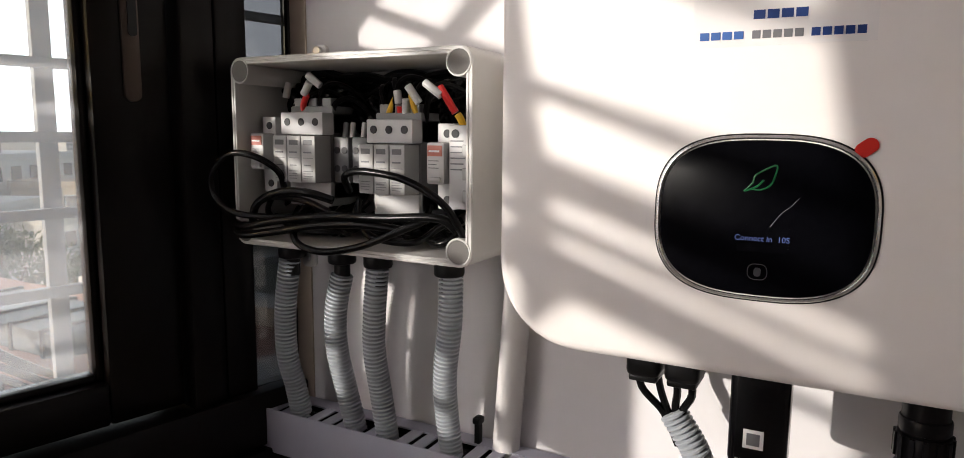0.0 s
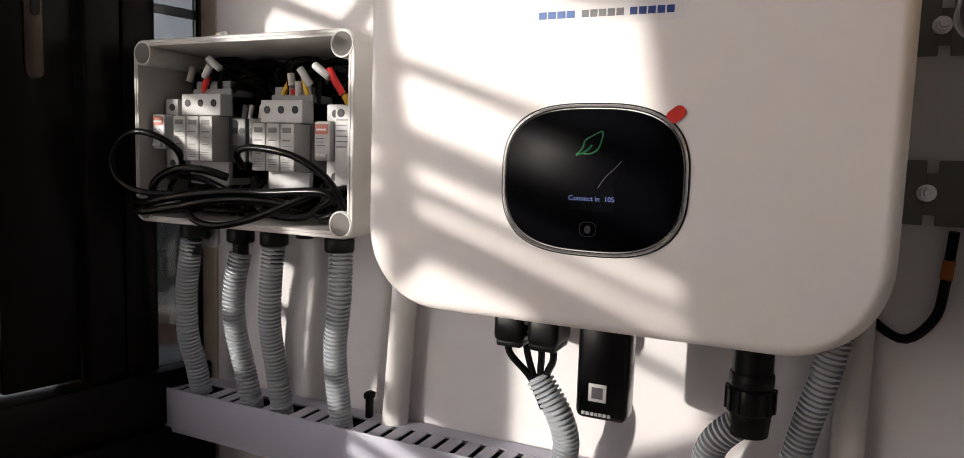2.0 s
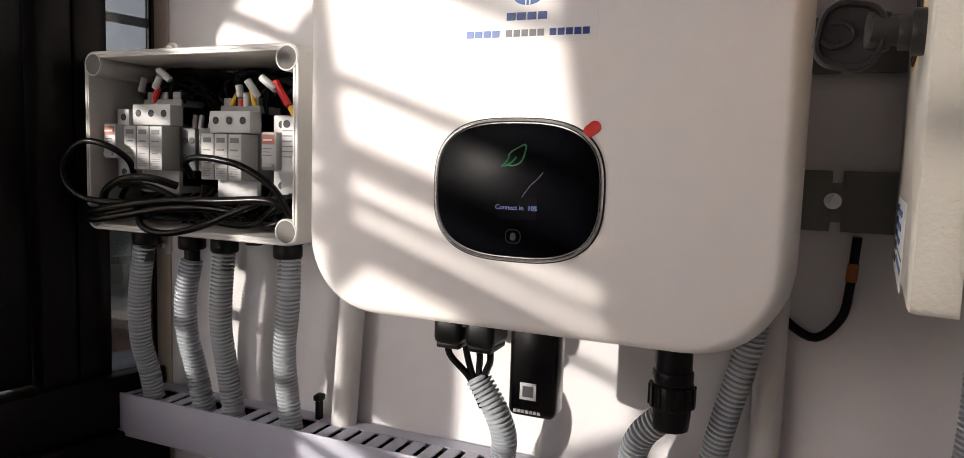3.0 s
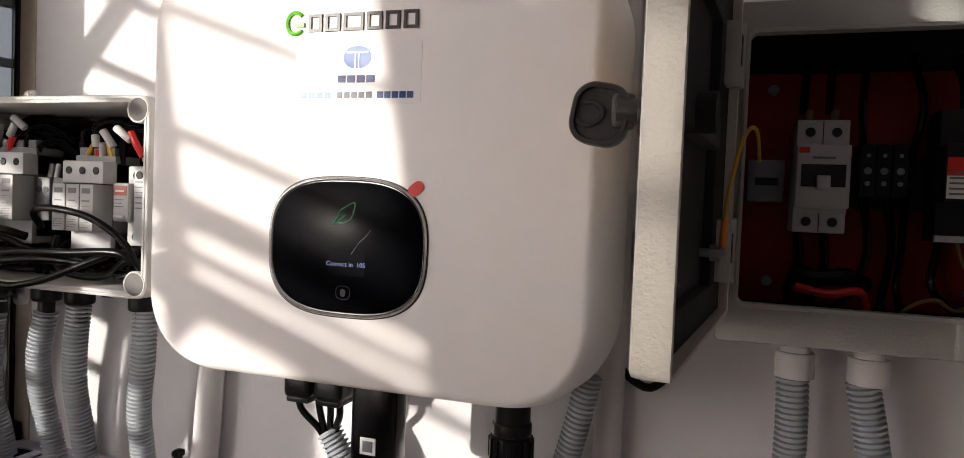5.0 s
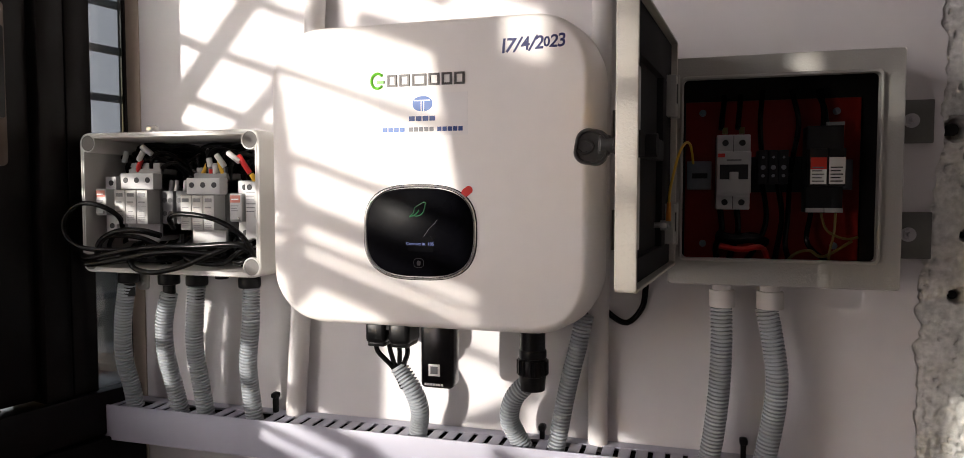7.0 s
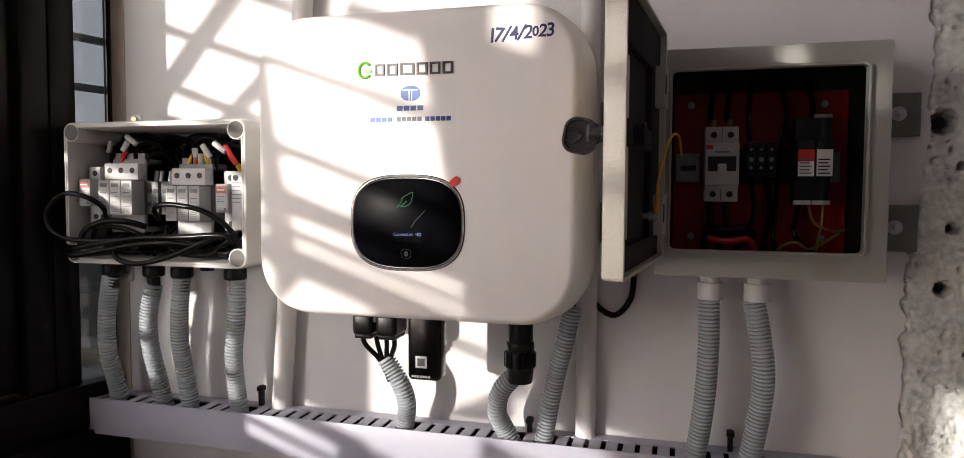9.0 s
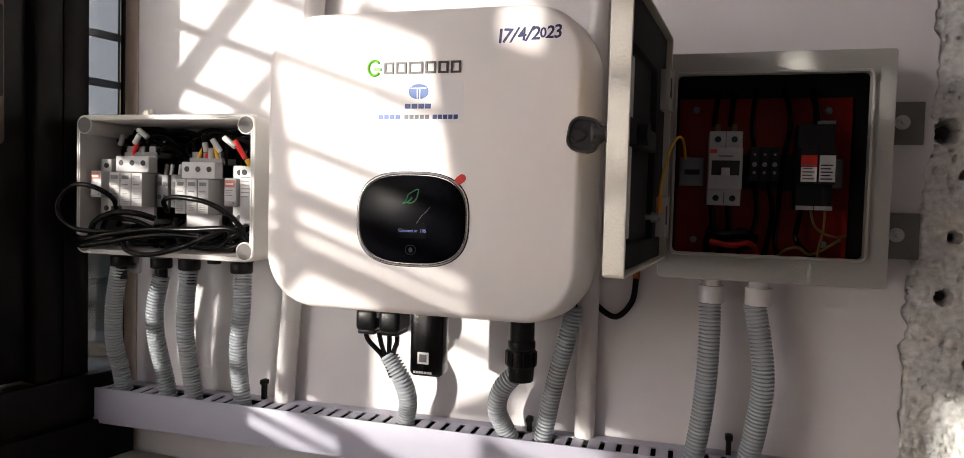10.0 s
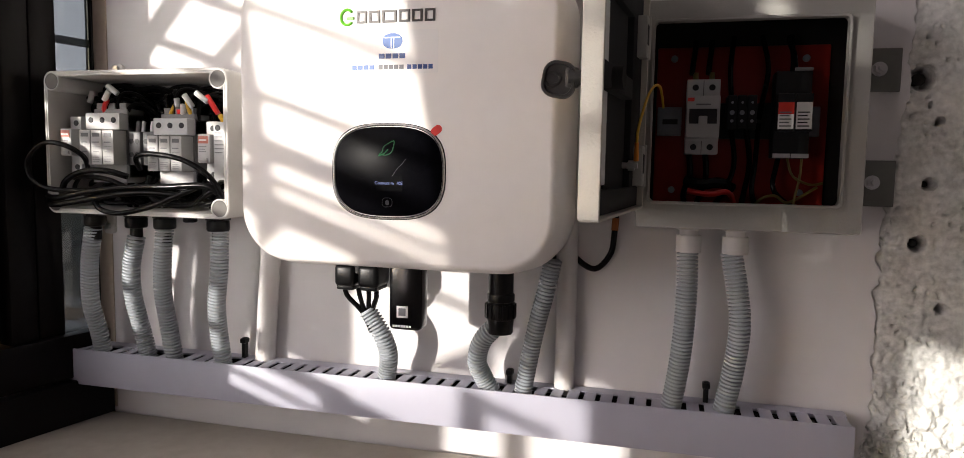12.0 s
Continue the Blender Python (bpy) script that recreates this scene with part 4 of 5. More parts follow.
# wires arching over the devices
for k, (x0, x1, z1) in enumerate(((-0.455, -0.405, 1.425), (-0.437, -0.396, 1.432), (-0.350, -0.376, 1.428), (-0.333, -0.367, 1.434), (-0.318, -0.300, 1.430), (-0.420, -0.384, 1.418), (-0.345, -0.300, 1.436), (-0.310, -0.262, 1.428))):
    wire(((x0, -0.074, 1.395), (x0 + (x1 - x0) * 0.2, -0.080, z1 - 0.006), ((x0 + x1) / 2, -0.066, z1), (x1, -0.052, z1 - 0.018), (x1 + 0.004, -0.040, 1.385)), 0.0030, RUBBER, "black wire arching over the rail devices")
wire(((-0.455, -0.076, 1.400), (-0.450, -0.084, 1.412), (-0.442, -0.086, 1.424)), 0.0034, RED_WIRE, "red wire end at a surge protector")
wire(((-0.350, -0.076, 1.392), (-0.347, -0.080, 1.404), (-0.342, -0.076, 1.418)), 0.0030, YELLOW, "yellow wire end at a surge protector")
wire(((-0.334, -0.078, 1.394), (-0.333, -0.082, 1.412)), 0.0036, RED_WIRE, "red wire end at a surge protector")
wire(((-0.313, -0.078, 1.394), (-0.317, -0.082, 1.408), (-0.322, -0.080, 1.420)), 0.0030, YELLOW, "yellow wire end at a surge protector")
wire(((-0.262, -0.084, 1.388), (-0.263, -0.090, 1.398), (-0.268, -0.090, 1.404)), 0.0034, YELLOW, "yellow wire at the breaker module")
wire(((-0.268, -0.090, 1.403), (-0.276, -0.092, 1.416), (-0.284, -0.090, 1.426)), 0.0035, RED_WIRE, "red wire at the breaker module")
for p0, p1 in (((-0.446, -0.088, 1.422), (-0.436, -0.090, 1.434)), ((-0.437, -0.092, 1.441), (-0.424, -0.088, 1.430)), ((-0.487, -0.070, 1.420), (-0.484, -0.068, 1.436)), ((-0.333, -0.084, 1.412), (-0.335, -0.084, 1.424)),
               ((-0.319, -0.090, 1.428), (-0.309, -0.086, 1.412)), ((-0.298, -0.094, 1.430), (-0.281, -0.093, 1.418)), ((-0.325, -0.084, 1.416), (-0.328, -0.08, 1.402))):
    tagged(finish("marker_sleeve", cyl(bmesh.new(), p0, p1, 0.0038, seg=14, bev=0.0006), SLEEVE), "white wire marker sleeve", "wire marker", "wire markers")
# more black wires crowd the back of the box
for k in range(46):
    x0 = -0.500 + 0.0053 * k + rnd.uniform(-0.004, 0.004)
    z1 = rnd.uniform(1.405, 1.438)
    wire(((x0, -0.030, rnd.uniform(1.37, 1.39)), (x0 + rnd.uniform(-0.01, 0.01), -0.050, z1 - 0.01), (x0 + rnd.uniform(-0.03, 0.03), -0.045, z1), (x0 + rnd.uniform(-0.05, 0.05), -0.030, z1 - 0.012), (x0 + rnd.uniform(-0.05, 0.05), -0.020, 1.39)), 0.0034, RUBBER, "black wire crowding the back of the junction box")
for k in range(16):
    x0 = -0.500 + 0.015 * k
    wire(((x0, -0.040, 1.300), (x0 + rnd.uniform(-0.02, 0.02), -0.070, 1.285), (x0 + rnd.uniform(-0.04, 0.04), -0.085, rnd.uniform(1.284, 1.30)), (x0 + rnd.uniform(-0.05, 0.05), -0.060, rnd.uniform(1.29, 1.315)), (x0 + rnd.uniform(-0.03, 0.03), -0.030, 1.33)), 0.0036, RUBBER, "black wire crowding the foot of the junction box")
for k in range(9):
    zk = 1.402 + 0.005 * k
    wire([(-0.495 + 0.030 * j, -0.024 - 0.004 * (k % 3) - 0.006 * rnd.random(), zk + rnd.uniform(-0.007, 0.007)) for j in range(9)], 0.0050, RUBBER, "black wire running along the back of the junction box")
# the heavy black cables coiled in front
heavy = (
    ((-0.470, -0.100, 1.325), (-0.466, -0.112, 1.345), (-0.486, -0.124, 1.360), (-0.515, -0.130, 1.362), (-0.540, -0.132, 1.342), (-0.540, -0.130, 1.318), (-0.514, -0.128, 1.303), (-0.470, -0.120, 1.300), (-0.400, -0.112, 1.302)),
    ((-0.520, -0.122, 1.292), (-0.500, -0.126, 1.290), (-0.450, -0.126, 1.299), (-0.390, -0.124, 1.306), (-0.330, -0.122, 1.308), (-0.270, -0.118, 1.311), (-0.252, -0.112, 1.300)),
    ((-0.500, -0.118, 1.288), (-0.488, -0.122, 1.312), (-0.455, -0.124, 1.326), (-0.420, -0.122, 1.327), (-0.395, -0.112, 1.320)),
    ((-0.374, -0.112, 1.330), (-0.370, -0.124, 1.345), (-0.345, -0.128, 1.350), (-0.300, -0.126, 1.344), (-0.264, -0.122, 1.326), (-0.249, -0.116, 1.304), (-0.250, -0.104, 1.290)),
    ((-0.522, -0.120, 1.288), (-0.505, -0.128, 1.281), (-0.460, -0.128, 1.287), (-0.400, -0.126, 1.297), (-0.350, -0.120, 1.300), (-0.300, -0.112, 1.296)),
    ((-0.440, -0.118, 1.300), (-0.430, -0.128, 1.280), (-0.395, -0.132, 1.273), (-0.350, -0.130, 1.281), (-0.310, -0.122, 1.297), (-0.280, -0.112, 1.310)),
    ((-0.505, -0.090, 1.316), (-0.480, -0.096, 1.318), (-0.440, -0.098, 1.315), (-0.400, -0.094, 1.300)),
    ((-0.380, -0.090, 1.320), (-0.372, -0.100, 1.300), (-0.350, -0.104, 1.286), (-0.310, -0.098, 1.284), (-0.280, -0.100, 1.300), (-0.262, -0.096, 1.312)),
    ((-0.300, -0.090, 1.290), (-0.280, -0.106, 1.286), (-0.262, -0.104, 1.292), (-0.268, -0.090, 1.302), (-0.290, -0.080, 1.300)),
)
for k, pts in enumerate(heavy):
    pts = [(-0.25 + 0.97 * (x + 0.25), y, z) for x, y, z in pts]
    tagged(finish("black_cable", cable(bmesh.new(), pts, 0.0041 if k in (1, 2, 4) else 0.0034, 12, 0.004), RUBBER), "thick black cable coiled in the open junction box", "cable", "coiled cables")
for gx in (-0.494, -0.424, -0.377, -0.292):
    for s in (-1, 1):
        wire(((gx + 0.004 * s, -0.060, 1.268), (gx + 0.008 * s, -0.068, 1.285), (gx + 0.022 * s + 0.01, -0.082, 1.300), (gx + 0.03 * s + 0.016, -0.070, 1.318)), 0.0030, RUBBER, "black wire rising from a cable gland")

# ---- metal distribution box with its open door ----
RX0, RX1, RZ0, RZ1, RF = 0.262, 0.492, 1.277, 1.524, -0.088
OX0, OX1, OZ0, OZ1 = 0.277, 0.467, 1.307, 1.499
panel = thing("distribution_box", "open grey metal distribution box with an orange back plate", "distribution box")
bm = bmesh.new()
ox, oz = (OX0 + OX1) / 2, (OZ0 + OZ1) / 2


def ring4(x0, x1, z0, z1, y, r):
    return [((x0 + x1) / 2 + x, y, (z0 + z1) / 2 + z) for x, z in rounded(x1 - x0, z1 - z0, r, 4)]


loft(bm, [ring4(RX0, RX1, RZ0, RZ1, -0.012, 0.003), ring4(RX0, RX1, RZ0, RZ1, RF + 0.003, 0.003), ring4(RX0 + 0.001, RX1 - 0.001, RZ0 + 0.001, RZ1 - 0.001, RF, 0.003),
          ring4(OX0 - 0.003, OX1 + 0.003, OZ0 - 0.003, OZ1 + 0.003, RF, 0.006), ring4(OX0 - 0.003, OX1 + 0.003, OZ0 - 0.003, OZ1 + 0.003, RF - 0.009, 0.006),
          ring4(OX0 - 0.002, OX1 + 0.002, OZ0 - 0.002, OZ1 + 0.002, RF - 0.010, 0.005), ring4(OX0, OX1, OZ0, OZ1, RF - 0.010, 0.005), ring4(OX0, OX1, OZ0, OZ1, RF + 0.002, 0.005),
          ring4(RX0 + 0.003, RX1 - 0.003, RZ0 + 0.003, RZ1 - 0.003, RF + 0.003, 0.003), ring4(RX0 + 0.003, RX1 - 0.003, RZ0 + 0.003, RZ1 - 0.003, -0.014, 0.003)])
part("body", bm, STEEL, panel, smooth=35)
part("back_plate", boxed(OX0 + 0.002, OX1 - 0.002, -0.024, -0.021, OZ0 - 0.006, OZ1 - 0.016, bev=0.001), ORANGE, panel, "orange painted mounting plate")
# dark sheets added inside the box to stand for its deep shade
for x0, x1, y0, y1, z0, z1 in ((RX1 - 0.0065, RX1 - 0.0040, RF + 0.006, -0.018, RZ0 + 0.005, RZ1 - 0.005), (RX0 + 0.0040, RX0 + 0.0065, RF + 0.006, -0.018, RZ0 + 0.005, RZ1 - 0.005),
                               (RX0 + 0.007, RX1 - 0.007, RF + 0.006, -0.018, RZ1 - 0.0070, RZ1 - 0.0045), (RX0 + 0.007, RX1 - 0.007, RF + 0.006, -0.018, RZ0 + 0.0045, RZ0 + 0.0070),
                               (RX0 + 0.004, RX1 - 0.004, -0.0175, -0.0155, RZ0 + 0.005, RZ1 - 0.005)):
    part("inner_shade", boxed(x0, x1, y0, y1, z0, z1), INNER_SHADE, panel, "dark sheet standing for the deep shade inside the box", smooth=0)
for x0, x1, z0, z1 in ((0.500, 0.541, 1.432, 1.480), (0.500, 0.542, 1.304, 1.356)):
    tab = part("mounting_tab", boxed(x0 - 0.02, x1, -0.0075, -0.0045, z0, z1, bev=0.0012), TAB, panel)
    bm = cyl(bmesh.new(), (0.5185, -0.0075, (z0 + z1) / 2 + 0.001), (0.5185, -0.009, (z0 + z1) / 2 + 0.001), 0.0080, seg=24)
    cyl(bm, (0.5185, -0.008, (z0 + z1) / 2 + 0.001), (0.5185, -0.014, (z0 + z1) / 2 + 0.001), 0.0062, seg=6)
    cyl(bm, (0.5185, -0.010, (z0 + z1) / 2 + 0.001), (0.5185, -0.021, (z0 + z1) / 2 + 0.001), 0.0034, seg=12)
    part("anchor_bolt", bm, ZINC, tab, "zinc anchor bolt with a washer")
for z0, z1 in ((1.434, 1.479), (1.306, 1.356)):
    bm = bmesh.new()
    box(bm, 0.192, 0.216, -0.0075, -0.0045, z0, z1, bev=0.001)
    box(bm, 0.224, 0.268, -0.0075, -0.0045, z0, z1, bev=0.001)
    box(bm, 0.215, 0.225, -0.0072, -0.0046, z0 + 0.008, z1 - 0.010)
    tab = part("mounting_tab", bm, TAB, panel)
    bm = cyl(bmesh.new(), (0.217, -0.0075, (z0 + z1) / 2), (0.217, -0.009, (z0 + z1) / 2), 0.0066, seg=24)
    cyl(bm, (0.217, -0.008, (z0 + z1) / 2), (0.217, -0.015, (z0 + z1) / 2), 0.0050, seg=6)
    cyl(bm, (0.217, -0.010, (z0 + z1) / 2), (0.217, -0.020, (z0 + z1) / 2), 0.0030, seg=12)
    part("anchor_bolt", bm, ZINC, tab, "zinc anchor bolt with a washer")
for gx in (0.322, 0.373):
    bm = bmesh.new()
    cyl(bm, (gx, -0.045, 1.279), (gx, -0.045, 1.273), 0.0140, seg=8, bev=0.001)
    cyl(bm, (gx, -0.045, 1.274), (gx, -0.045, 1.264), 0.0108, seg=24)
    cyl(bm, (gx, -0.045, 1.267), (gx, -0.045, 1.247), 0.0148, seg=10, bev=0.0012)
    part("gland", bm, PIPE, panel, "white plastic conduit gland")

# door: a shallow tray hinged on the box's edge
A = Vector((-0.0250, -0.238, 0)).normalized()
B = Vector((-A.y, A.x, 0))
DOOR = Matrix.Translation((0.2700, -0.098, 0)) @ Matrix(((A.x, B.x, 0, 0), (A.y, B.y, 0, 0), (0, 0, 1, 0), (0, 0, 0, 1)))
DL, DB0, DB1 = 0.240, 1.299, 1.539


def on_door(bm):
    bmesh.ops.transform(bm, matrix=DOOR, verts=bm.verts[:])
    return bm


door = thing("box_door", "open grey steel door of the distribution box with a key in its lock", "metal door")
bm = bmesh.new()


def tray(a0, a1, z0, z1, b, r):
    return [((a0 + a1) / 2 + x, b, (z0 + z1) / 2 + z) for x, z in rounded(a1 - a0, z1 - z0, r, 4)]


loft(bm, [tray(0.002, DL - 0.002, DB0 + 0.002, DB1 - 0.002, -0.0175, 0.003), tray(0.0005, DL - 0.0005, DB0 + 0.0005, DB1 - 0.0005, -0.0165, 0.003), tray(0, DL, DB0, DB1, -0.014, 0.003), tray(0, DL, DB0, DB1, 0.000, 0.003),
          tray(0.0015, DL - 0.0015, DB0 + 0.0015, DB1 - 0.0015, 0.0006, 0.003), tray(0.0025, DL - 0.0025, DB0 + 0.0025, DB1 - 0.0025, 0.0, 0.003), tray(0.0025, DL - 0.0025, DB0 + 0.0025, DB1 - 0.0025, -0.015, 0.003)])
part("leaf", on_door(bm), DOOR_STEEL, door, smooth=35)
bm = bmesh.new()
for s in ((0.003, DL - 0.003, DB0 + 0.003, DB0 + 0.024), (0.003, DL - 0.003, DB1 - 0.046, DB1 - 0.003), (0.003, 0.060, DB0 + 0.024, DB1 - 0.046)):
    box(bm, s[0], s[1], -0.0149, -0.006, s[2], s[3], bev=0.001)
box(bm, 0.060, 0.162, -0.0149, -0.0125, DB0 + 0.024, DB1 - 0.046)
part("gasket", on_door(bm), GASKET, door, "black foam gasket")
part("inner_skin", on_door(boxed(0.162, DL - 0.004, -0.0149, -0.0110, DB0 + 0.028, DB1 - 0.052, bev=0.001)), INNER, door, "pale inner skin")
bm = boxed(0.088, DL - 0.01, -0.0125, -0.001, 1.408, 1.428, bev=0.002)
cyl(bm, (0.190, -0.012, 1.417), (0.190, 0.008, 1.417), 0.010, seg=20)
part("lock_bar", on_door(bm), GASKET, door, "black lock bar")
for z in (1.345, 1.478):
    bm = cyl(bmesh.new(), (0.020, 0.001, z - 0.022), (0.020, 0.001, z + 0.022), 0.0042, seg=14)
    box(bm, 0.018, 0.038, -0.0120, 0.0035, z - 0.021, z + 0.021, bev=0.0015)
    hinge = part("hinge", on_door(bm), STEEL, door, "grey hinge")
    part("hinge_slot", on_door(boxed(0.024, 0.033, 0.0033, 0.0039, z - 0.008, z + 0.012)), INK, hinge, "dark slot", smooth=0)
bm = cyl(bmesh.new(), (0.066, -0.0135, 1.345), (0.066, 0.003, 1.345), 0.0030, seg=12)
cyl(bm, (0.066, -0.0065, 1.345), (0.066, 0.000, 1.345), 0.0052, seg=6)
part("earth_stud", on_door(bm), ZINC, door, "zinc earthing stud")
# lock barrel and key on the outside
bm = cyl(bmesh.new(), (0.190, -0.017, 1.417), (0.190, -0.023, 1.417), 0.0105, seg=24, bev=0.001)
cyl(bm, (0.190, -0.022, 1.417), (0.190, -0.028, 1.417), 0.0080, seg=24, bev=0.001)
part("lock_barrel", on_door(bm), KEY, door, "dark lock barrel")
key = thing("panel_key", "dark cast metal panel key standing in a door lock", "key")
KY = -0.283
bm = cyl(bmesh.new(), (0.236, KY, 1.4175), (0.211, KY, 1.4185), 0.0062, 0.0070, seg=20, bev=0.0008)
part("shaft", bm, KEY, key)
bow = [(x, z) for x, z in rounded(0.029, 0.031, 0.011, 8)]
lean = Matrix.Rotation(radians(10), 4, "Y")


def bowed(s, y, ox=0.0):
    return [Vector((0.2030, y, 1.4165)) + lean @ Vector((x * s + ox, 0, z * s)) for x, z in bow]


bm = bmesh.new()
loft(bm, [bowed(0.94, KY + 0.0050), bowed(1.0, KY + 0.0040), bowed(1.0, KY - 0.0040), bowed(0.95, KY - 0.0052), bowed(0.84, KY - 0.0052), bowed(0.80, KY - 0.0026)])
box(bm, 0.208, 0.220, KY - 0.0042, KY + 0.0042, 1.409, 1.427, bev=0.003)
part("bow", bm, KEY, key)
bm = bmesh.new()
cable(bm, [Vector((0.2030, KY - 0.0032, 1.4165)) + lean @ Vector((x, 0, z)) for x, z in ((-0.011, -0.004), (-0.006, -0.0065), (0.0, -0.003), (0.001, 0.002), (-0.004, 0.005), (-0.010, 0.004))], 0.0014, 8, 0.0012)
cyl(bm, (0.2005, KY - 0.0020, 1.4165), (0.2005, KY - 0.0048, 1.4165), 0.0030, seg=14)
part("relief", bm, KEY, key, "raised curl on the bow")
# labels on the outside of the door
warn = part("warning_sign", on_door(loft(bmesh.new(), [[(0.115 + x, b, 1.455 + z) for x, z in ((-0.045, -0.040), (0.045, -0.040), (0.0, 0.040))] for b in (-0.0174, -0.0178)])), WARN, door, "yellow triangular warning sticker", smooth=0)
bm = bmesh.new()
for p, q in (((-0.039, -0.037), (0.039, -0.037)), ((0.039, -0.037), (0.0, 0.033)), ((0.0, 0.033), (-0.039, -0.037))):
    cable(bm, [(0.115 + p[0], -0.0178, 1.455 + p[1]), (0.115 + q[0], -0.0178, 1.455 + q[1])], 0.0016, 6, 0.01)
part("border", on_door(bm), INK, warn)
sheet = part("maker_label", on_door(boxed(0.010, 0.150, -0.0179, -0.0174, 1.294, 1.340)), PAPER, door, "white maker's label with blue printing", smooth=0)
for z, a0, a1, mat in ((1.332, 0.060, 0.110, BLUE), (1.324, 0.060, 0.105, BLUE), (1.316, 0.060, 0.100, BLUE), (1.304, 0.055, 0.140, BLUE), (1.310, 0.060, 0.145, GREY_INK)):
    part("print_bar", on_door(boxed(a0, a1, -0.0182, -0.0178, z - (0.0004 if mat is GREY_INK else 0.0017), z + (0.0004 if mat is GREY_INK else 0.0017))), mat, sheet, smooth=0)
for k in range(5):
    part("print_bar", on_door(boxed(0.014, 0.045, -0.0182, -0.0178, 1.299 + 0.008 * k, 1.303 + 0.008 * k)), INK, sheet, smooth=0)
part("emblem", on_door(boxed(0.050, 0.057, -0.0182, -0.0178, 1.308, 1.336, bev=0.0001)), BLUE, sheet, smooth=0)

# earth lead from the door to the box
bm = bmesh.new()
stud = DOOR @ Vector((0.068, 0.0015, 1.348))
cable(bm, [stud + Vector((0.0005, -0.006, 0.018)), stud + Vector((0.001, -0.007, 0.030)), (0.2685, -0.162, 1.396), (0.2735, -0.138, 1.418), (0.279, -0.115, 1.4295), (0.2835, -0.097, 1.4305), (0.286, -0.084, 1.423), (0.288, -0.070, 1.408)], 0.0014, 8)
lead = thing("earth_lead", "yellow-green earth lead with an orange lug on the door", "earth lead")
part("lead", bm, YELLOW, lead)
part("lug", cyl(bmesh.new(), stud + Vector((0.0, 0.0, 0.002)), stud + Vector((0.0005, -0.006, 0.020)), 0.0027, 0.0021, seg=14), ORANGE_LUG, lead, "orange sleeve")

# devices in the distribution box
part("rail", boxed(0.281, 0.3085, -0.034, -0.024, 1.381, 1.414, bev=0.001), RAIL, panel, "dull steel rail with a slot")
part("rail", boxed(0.445, 0.456, -0.034, -0.024, 1.381, 1.414, bev=0.001), RAIL, panel, "dull steel rail end")
part("rail_cover", boxed(0.3435, 0.445, -0.034, -0.024, 1.378, 1.418, bev=0.001), DARK_DEVICE, panel)
part("rail_slot", boxed(0.287, 0.304, -0.0346, -0.0338, 1.394, 1.400), INK, panel, smooth=0)
mcb = thing("circuit_breaker", "light grey two-pole circuit breaker on a rail", "circuit breaker")
MX0, MX1 = 0.3085, 0.3435
mcb.location.x = 0.004
part("body", boxed(MX0, MX1, -0.070, -0.034, 1.359, 1.441, bev=0.001), DEVICE_WHITE, mcb)
part("nose", boxed(MX0, MX1, -0.082, -0.069, 1.377, 1.422, bev=0.001), DEVICE_WHITE, mcb)
for z in (1.432, 1.367):
    for dx in (0.009, 0.0265):
        part("screw_hole", screw_row(bmesh.new(), [MX0 + dx], -0.0702, z, 0.0034), INK, mcb)
part("lower_step", boxed(MX0, MX1, -0.0725, -0.0690, 1.3735, 1.3790, bev=0.0008), DEVICE_WHITE, mcb)
part("toggle_recess", boxed(MX0 + 0.003, MX1 - 0.003, -0.0826, -0.0815, 1.392, 1.408), INK, mcb, smooth=0)
part("toggle", boxed(MX0 + 0.013, MX1 - 0.013, -0.087, -0.0820, 1.390, 1.400, bev=0.001), DEVICE_WHITE, mcb)
part("red_band", boxed(MX0 + 0.001, MX0 + 0.008, -0.0826, -0.0818, 1.416, 1.420), RED, mcb, smooth=0)
part("print", boxed(MX0 + 0.010, MX1 - 0.010, -0.0826, -0.0818, 1.412, 1.4135), GREY_INK, mcb, smooth=0)
part("seam", boxed(MX0 + 0.0172, MX0 + 0.0178, -0.0706, -0.0698, 1.360, 1.440), INK, mcb, smooth=0)
for k in range(3):
    tb = thing("terminal_block", "black rail terminal block with zinc screws", "terminal block", "black terminal blocks")
    x0 = 0.3560 + 0.0104 * k
    part("body", boxed(x0, x0 + 0.0098, -0.066, -0.034, 1.387, 1.424, bev=0.001), DARK_DEVICE, tb)
    for z, r in ((1.396, 0.0018), (1.405, 0.0026), (1.416, 0.0014)):
        part("screw", screw_row(bmesh.new(), [x0 + 0.005], -0.066, z, r), RAIL, tb)
spd = thing("surge_protector", "black two-pole surge protector with a red and a white cartridge", "surge protector")
spd.location.x = 0.006
part("base", boxed(0.3985, 0.4345, -0.066, -0.034, 1.356, 1.449, bev=0.001), DARK_DEVICE, spd)
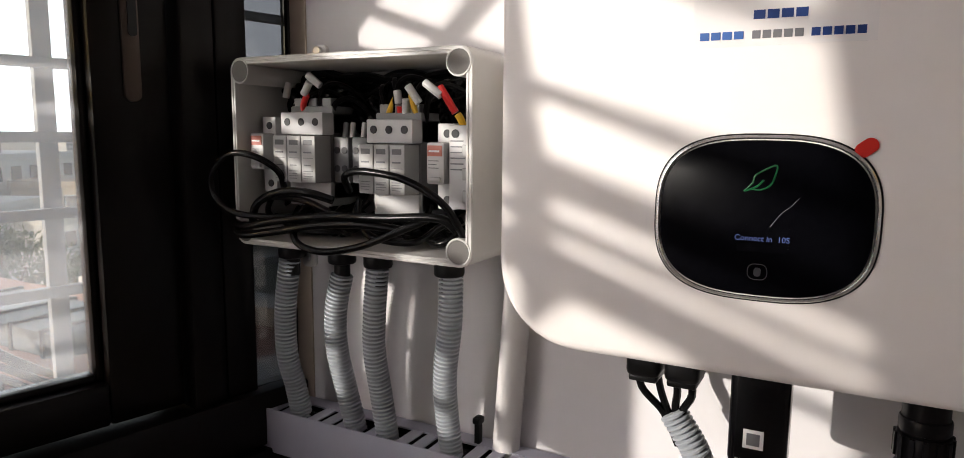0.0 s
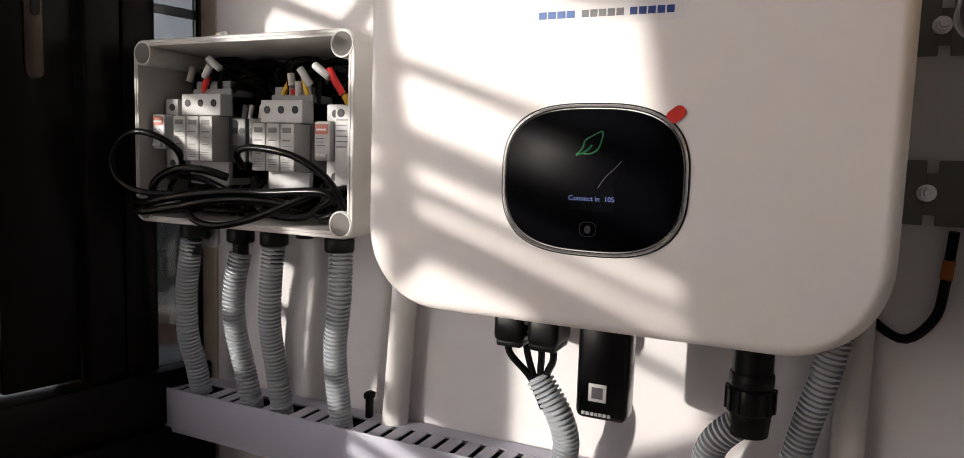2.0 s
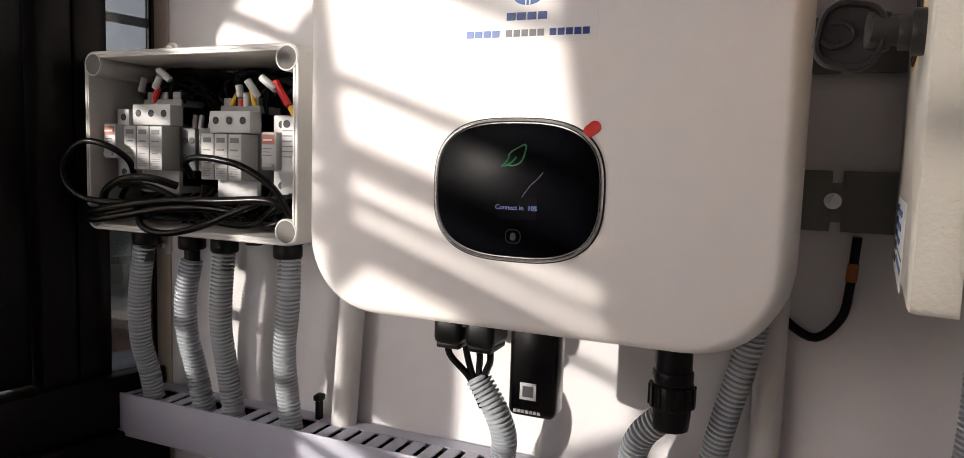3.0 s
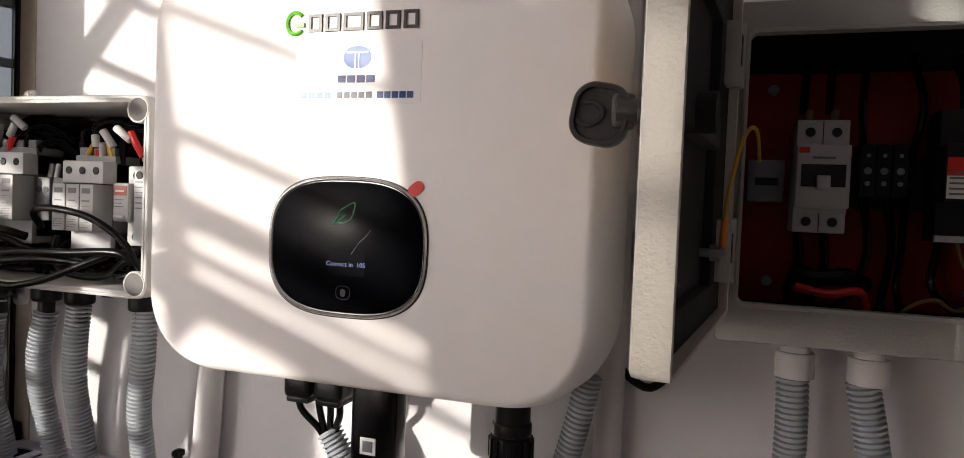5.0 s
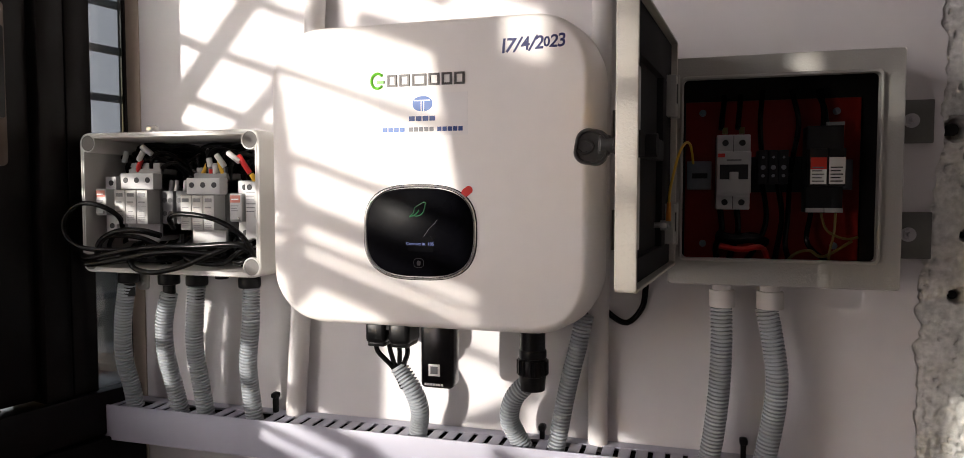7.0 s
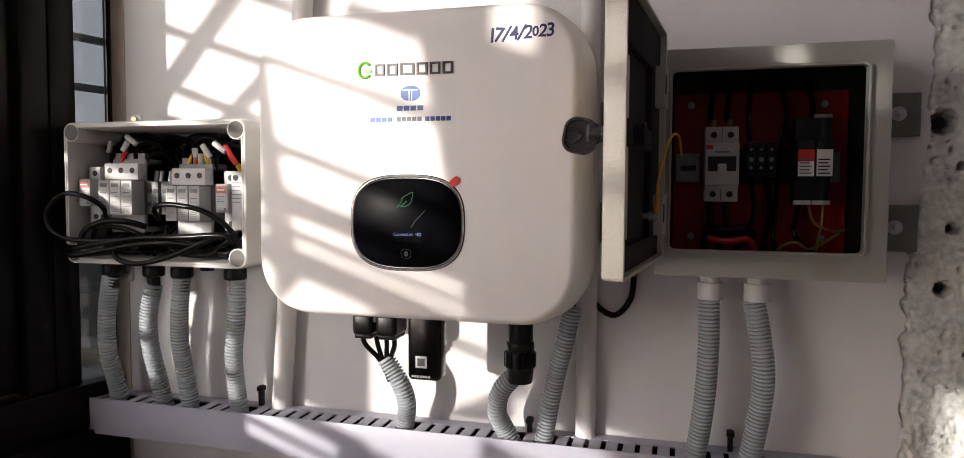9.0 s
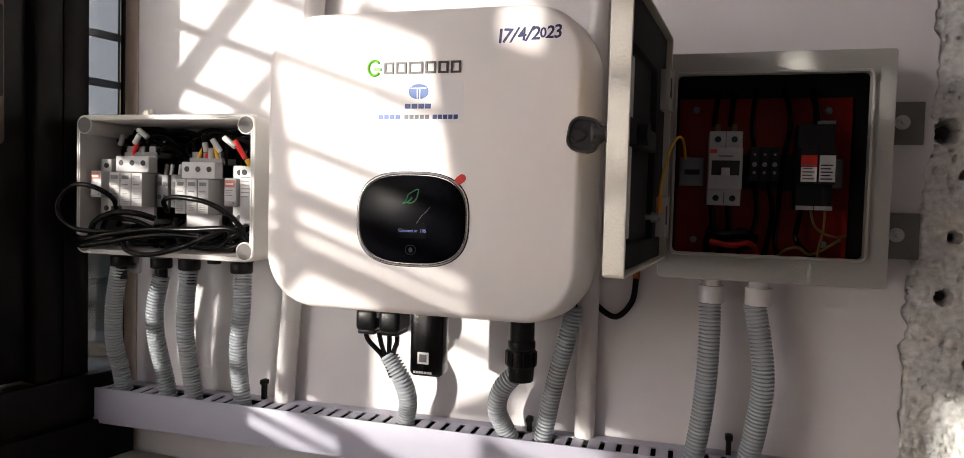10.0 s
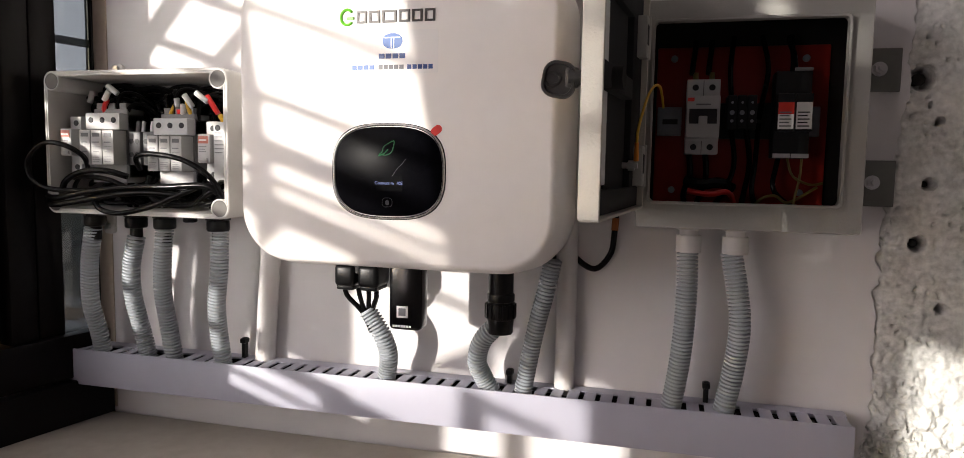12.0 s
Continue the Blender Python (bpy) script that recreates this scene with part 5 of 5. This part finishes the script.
for k, mat in ((0, RED), (1, PAPER)):
    x0 = 0.3990 + 0.0178 * k
    c = part("cartridge", boxed(x0, x0 + 0.0172, -0.082, -0.060, 1.384, 1.424, bev=0.001), DARK_DEVICE, spd)
    part("label", boxed(x0 + 0.001, x0 + 0.0165, -0.0824, -0.0818, 1.3865, 1.4145), PAPER, c, "white printed label", smooth=0)
    if k == 0:
        part("red_label", boxed(x0 + 0.001, x0 + 0.0165, -0.0826, -0.0818, 1.402, 1.4145), RED, c, "red printed label", smooth=0)
    for j in range(5):
        part("print", boxed(x0 + 0.0025, x0 + 0.014 - 0.002 * (j % 2), -0.0828, -0.0822, 1.389 + 0.0036 * j, 1.3903 + 0.0036 * j), GREY_INK if k == 0 else INK, c, smooth=0)
part("terminal_strip", boxed(0.3985, 0.4160, -0.068, -0.062, 1.3565, 1.3610), DEVICE_WHITE, spd)
part("terminal_strip", boxed(0.4170, 0.4345, -0.068, -0.062, 1.3565, 1.3610), DEVICE_WHITE, spd)
part("terminal_strip", boxed(0.4170, 0.4345, -0.068, -0.062, 1.4490, 1.4525), DEVICE, spd)
for k in range(2):
    part("wire_entry", cyl(bmesh.new(), (MX0 + 0.009 + 0.0175 * k, -0.055, 1.443), (MX0 + 0.009 + 0.0175 * k, -0.055, 1.450), 0.003, seg=12), DULL_YELLOW, mcb)
G = "distribution box wires"
for k in range(2):
    x0 = MX0 + 0.009 + 0.0175 * k
    wire(((x0, -0.055, 1.448), (x0 + 0.001, -0.050, 1.462), (x0 + 0.003, -0.036, 1.478), (x0 + 0.004, -0.030, 1.492)), 0.0030, RUBBER, "black wire above the circuit breaker", G)
    wire(((x0, -0.055, 1.362), (x0 + 0.002, -0.056, 1.335), (x0 - 0.004, -0.048, 1.312), (0.322, -0.045, 1.282)), 0.0032, RUBBER, "black wire below the circuit breaker", G)
wire(((0.318, -0.062, 1.318), (0.340, -0.068, 1.315), (0.358, -0.064, 1.318), (0.366, -0.05, 1.312), (0.372, -0.045, 1.290)), 0.0032, RED_WIRE, "red wire bending to the terminals", G)
wire(((0.378, -0.045, 1.390), (0.384, -0.04, 1.350), (0.378, -0.045, 1.310), (0.373, -0.045, 1.282)), 0.0030, RUBBER, "black wire from the terminals", G)
wire(((0.436, -0.055, 1.362), (0.434, -0.060, 1.335), (0.430, -0.058, 1.310), (0.432, -0.05, 1.290)), 0.0014, DULL_YELLOW, "yellow-green wire below the surge protector", G)
wire(((0.420, -0.055, 1.362), (0.426, -0.062, 1.338), (0.445, -0.056, 1.328), (0.462, -0.05, 1.330)), 0.0014, DULL_YELLOW, "yellow-green wire below the surge protector", G)
wire(((0.385, -0.058, 1.300), (0.396, -0.066, 1.312), (0.410, -0.062, 1.315), (0.425, -0.055, 1.308), (0.455, -0.045, 1.325)), 0.0016, DULL_YELLOW, "yellow wire curling at the foot of the box", G)
wire(((0.425, -0.055, 1.450), (0.424, -0.045, 1.470), (0.421, -0.036, 1.482), (0.420, -0.031, 1.493)), 0.0030, RUBBER, "black wire above the surge protector", G)
for k in range(3):
    x0 = 0.362 + 0.030 * k
    wire(((x0, -0.034, 1.492), (x0 + rnd.uniform(-0.008, 0.008), -0.046, 1.455), (x0 + rnd.uniform(-0.006, 0.006), -0.040, 1.420), (x0, -0.036, 1.40)), 0.0028, RUBBER, "black wire running down behind the rail", G)
    wire(((x0, -0.036, 1.395), (x0 + rnd.uniform(-0.01, 0.01), -0.046, 1.350), (x0 + rnd.uniform(-0.02, 0.02), -0.050, 1.320), (x0 + rnd.uniform(-0.03, 0.03), -0.045, 1.296)), 0.0028, RUBBER, "black wire running down below the rail", G)
wire(((0.315, -0.058, 1.330), (0.330, -0.064, 1.326), (0.352, -0.064, 1.328), (0.366, -0.056, 1.322)), 0.0060, RUBBER, "thick black wire lying across the box foot", G)
for x0, z0 in ((0.300, 1.318), (0.440, 1.318), (0.298, 1.470), (0.440, 1.468)):
    bm = cyl(bmesh.new(), (x0, -0.024, z0), (x0, -0.027, z0), 0.0040, seg=18)
    cyl(bm, (x0, -0.026, z0), (x0, -0.030, z0), 0.0026, seg=6)
    part("plate_screw", bm, RAIL, panel)
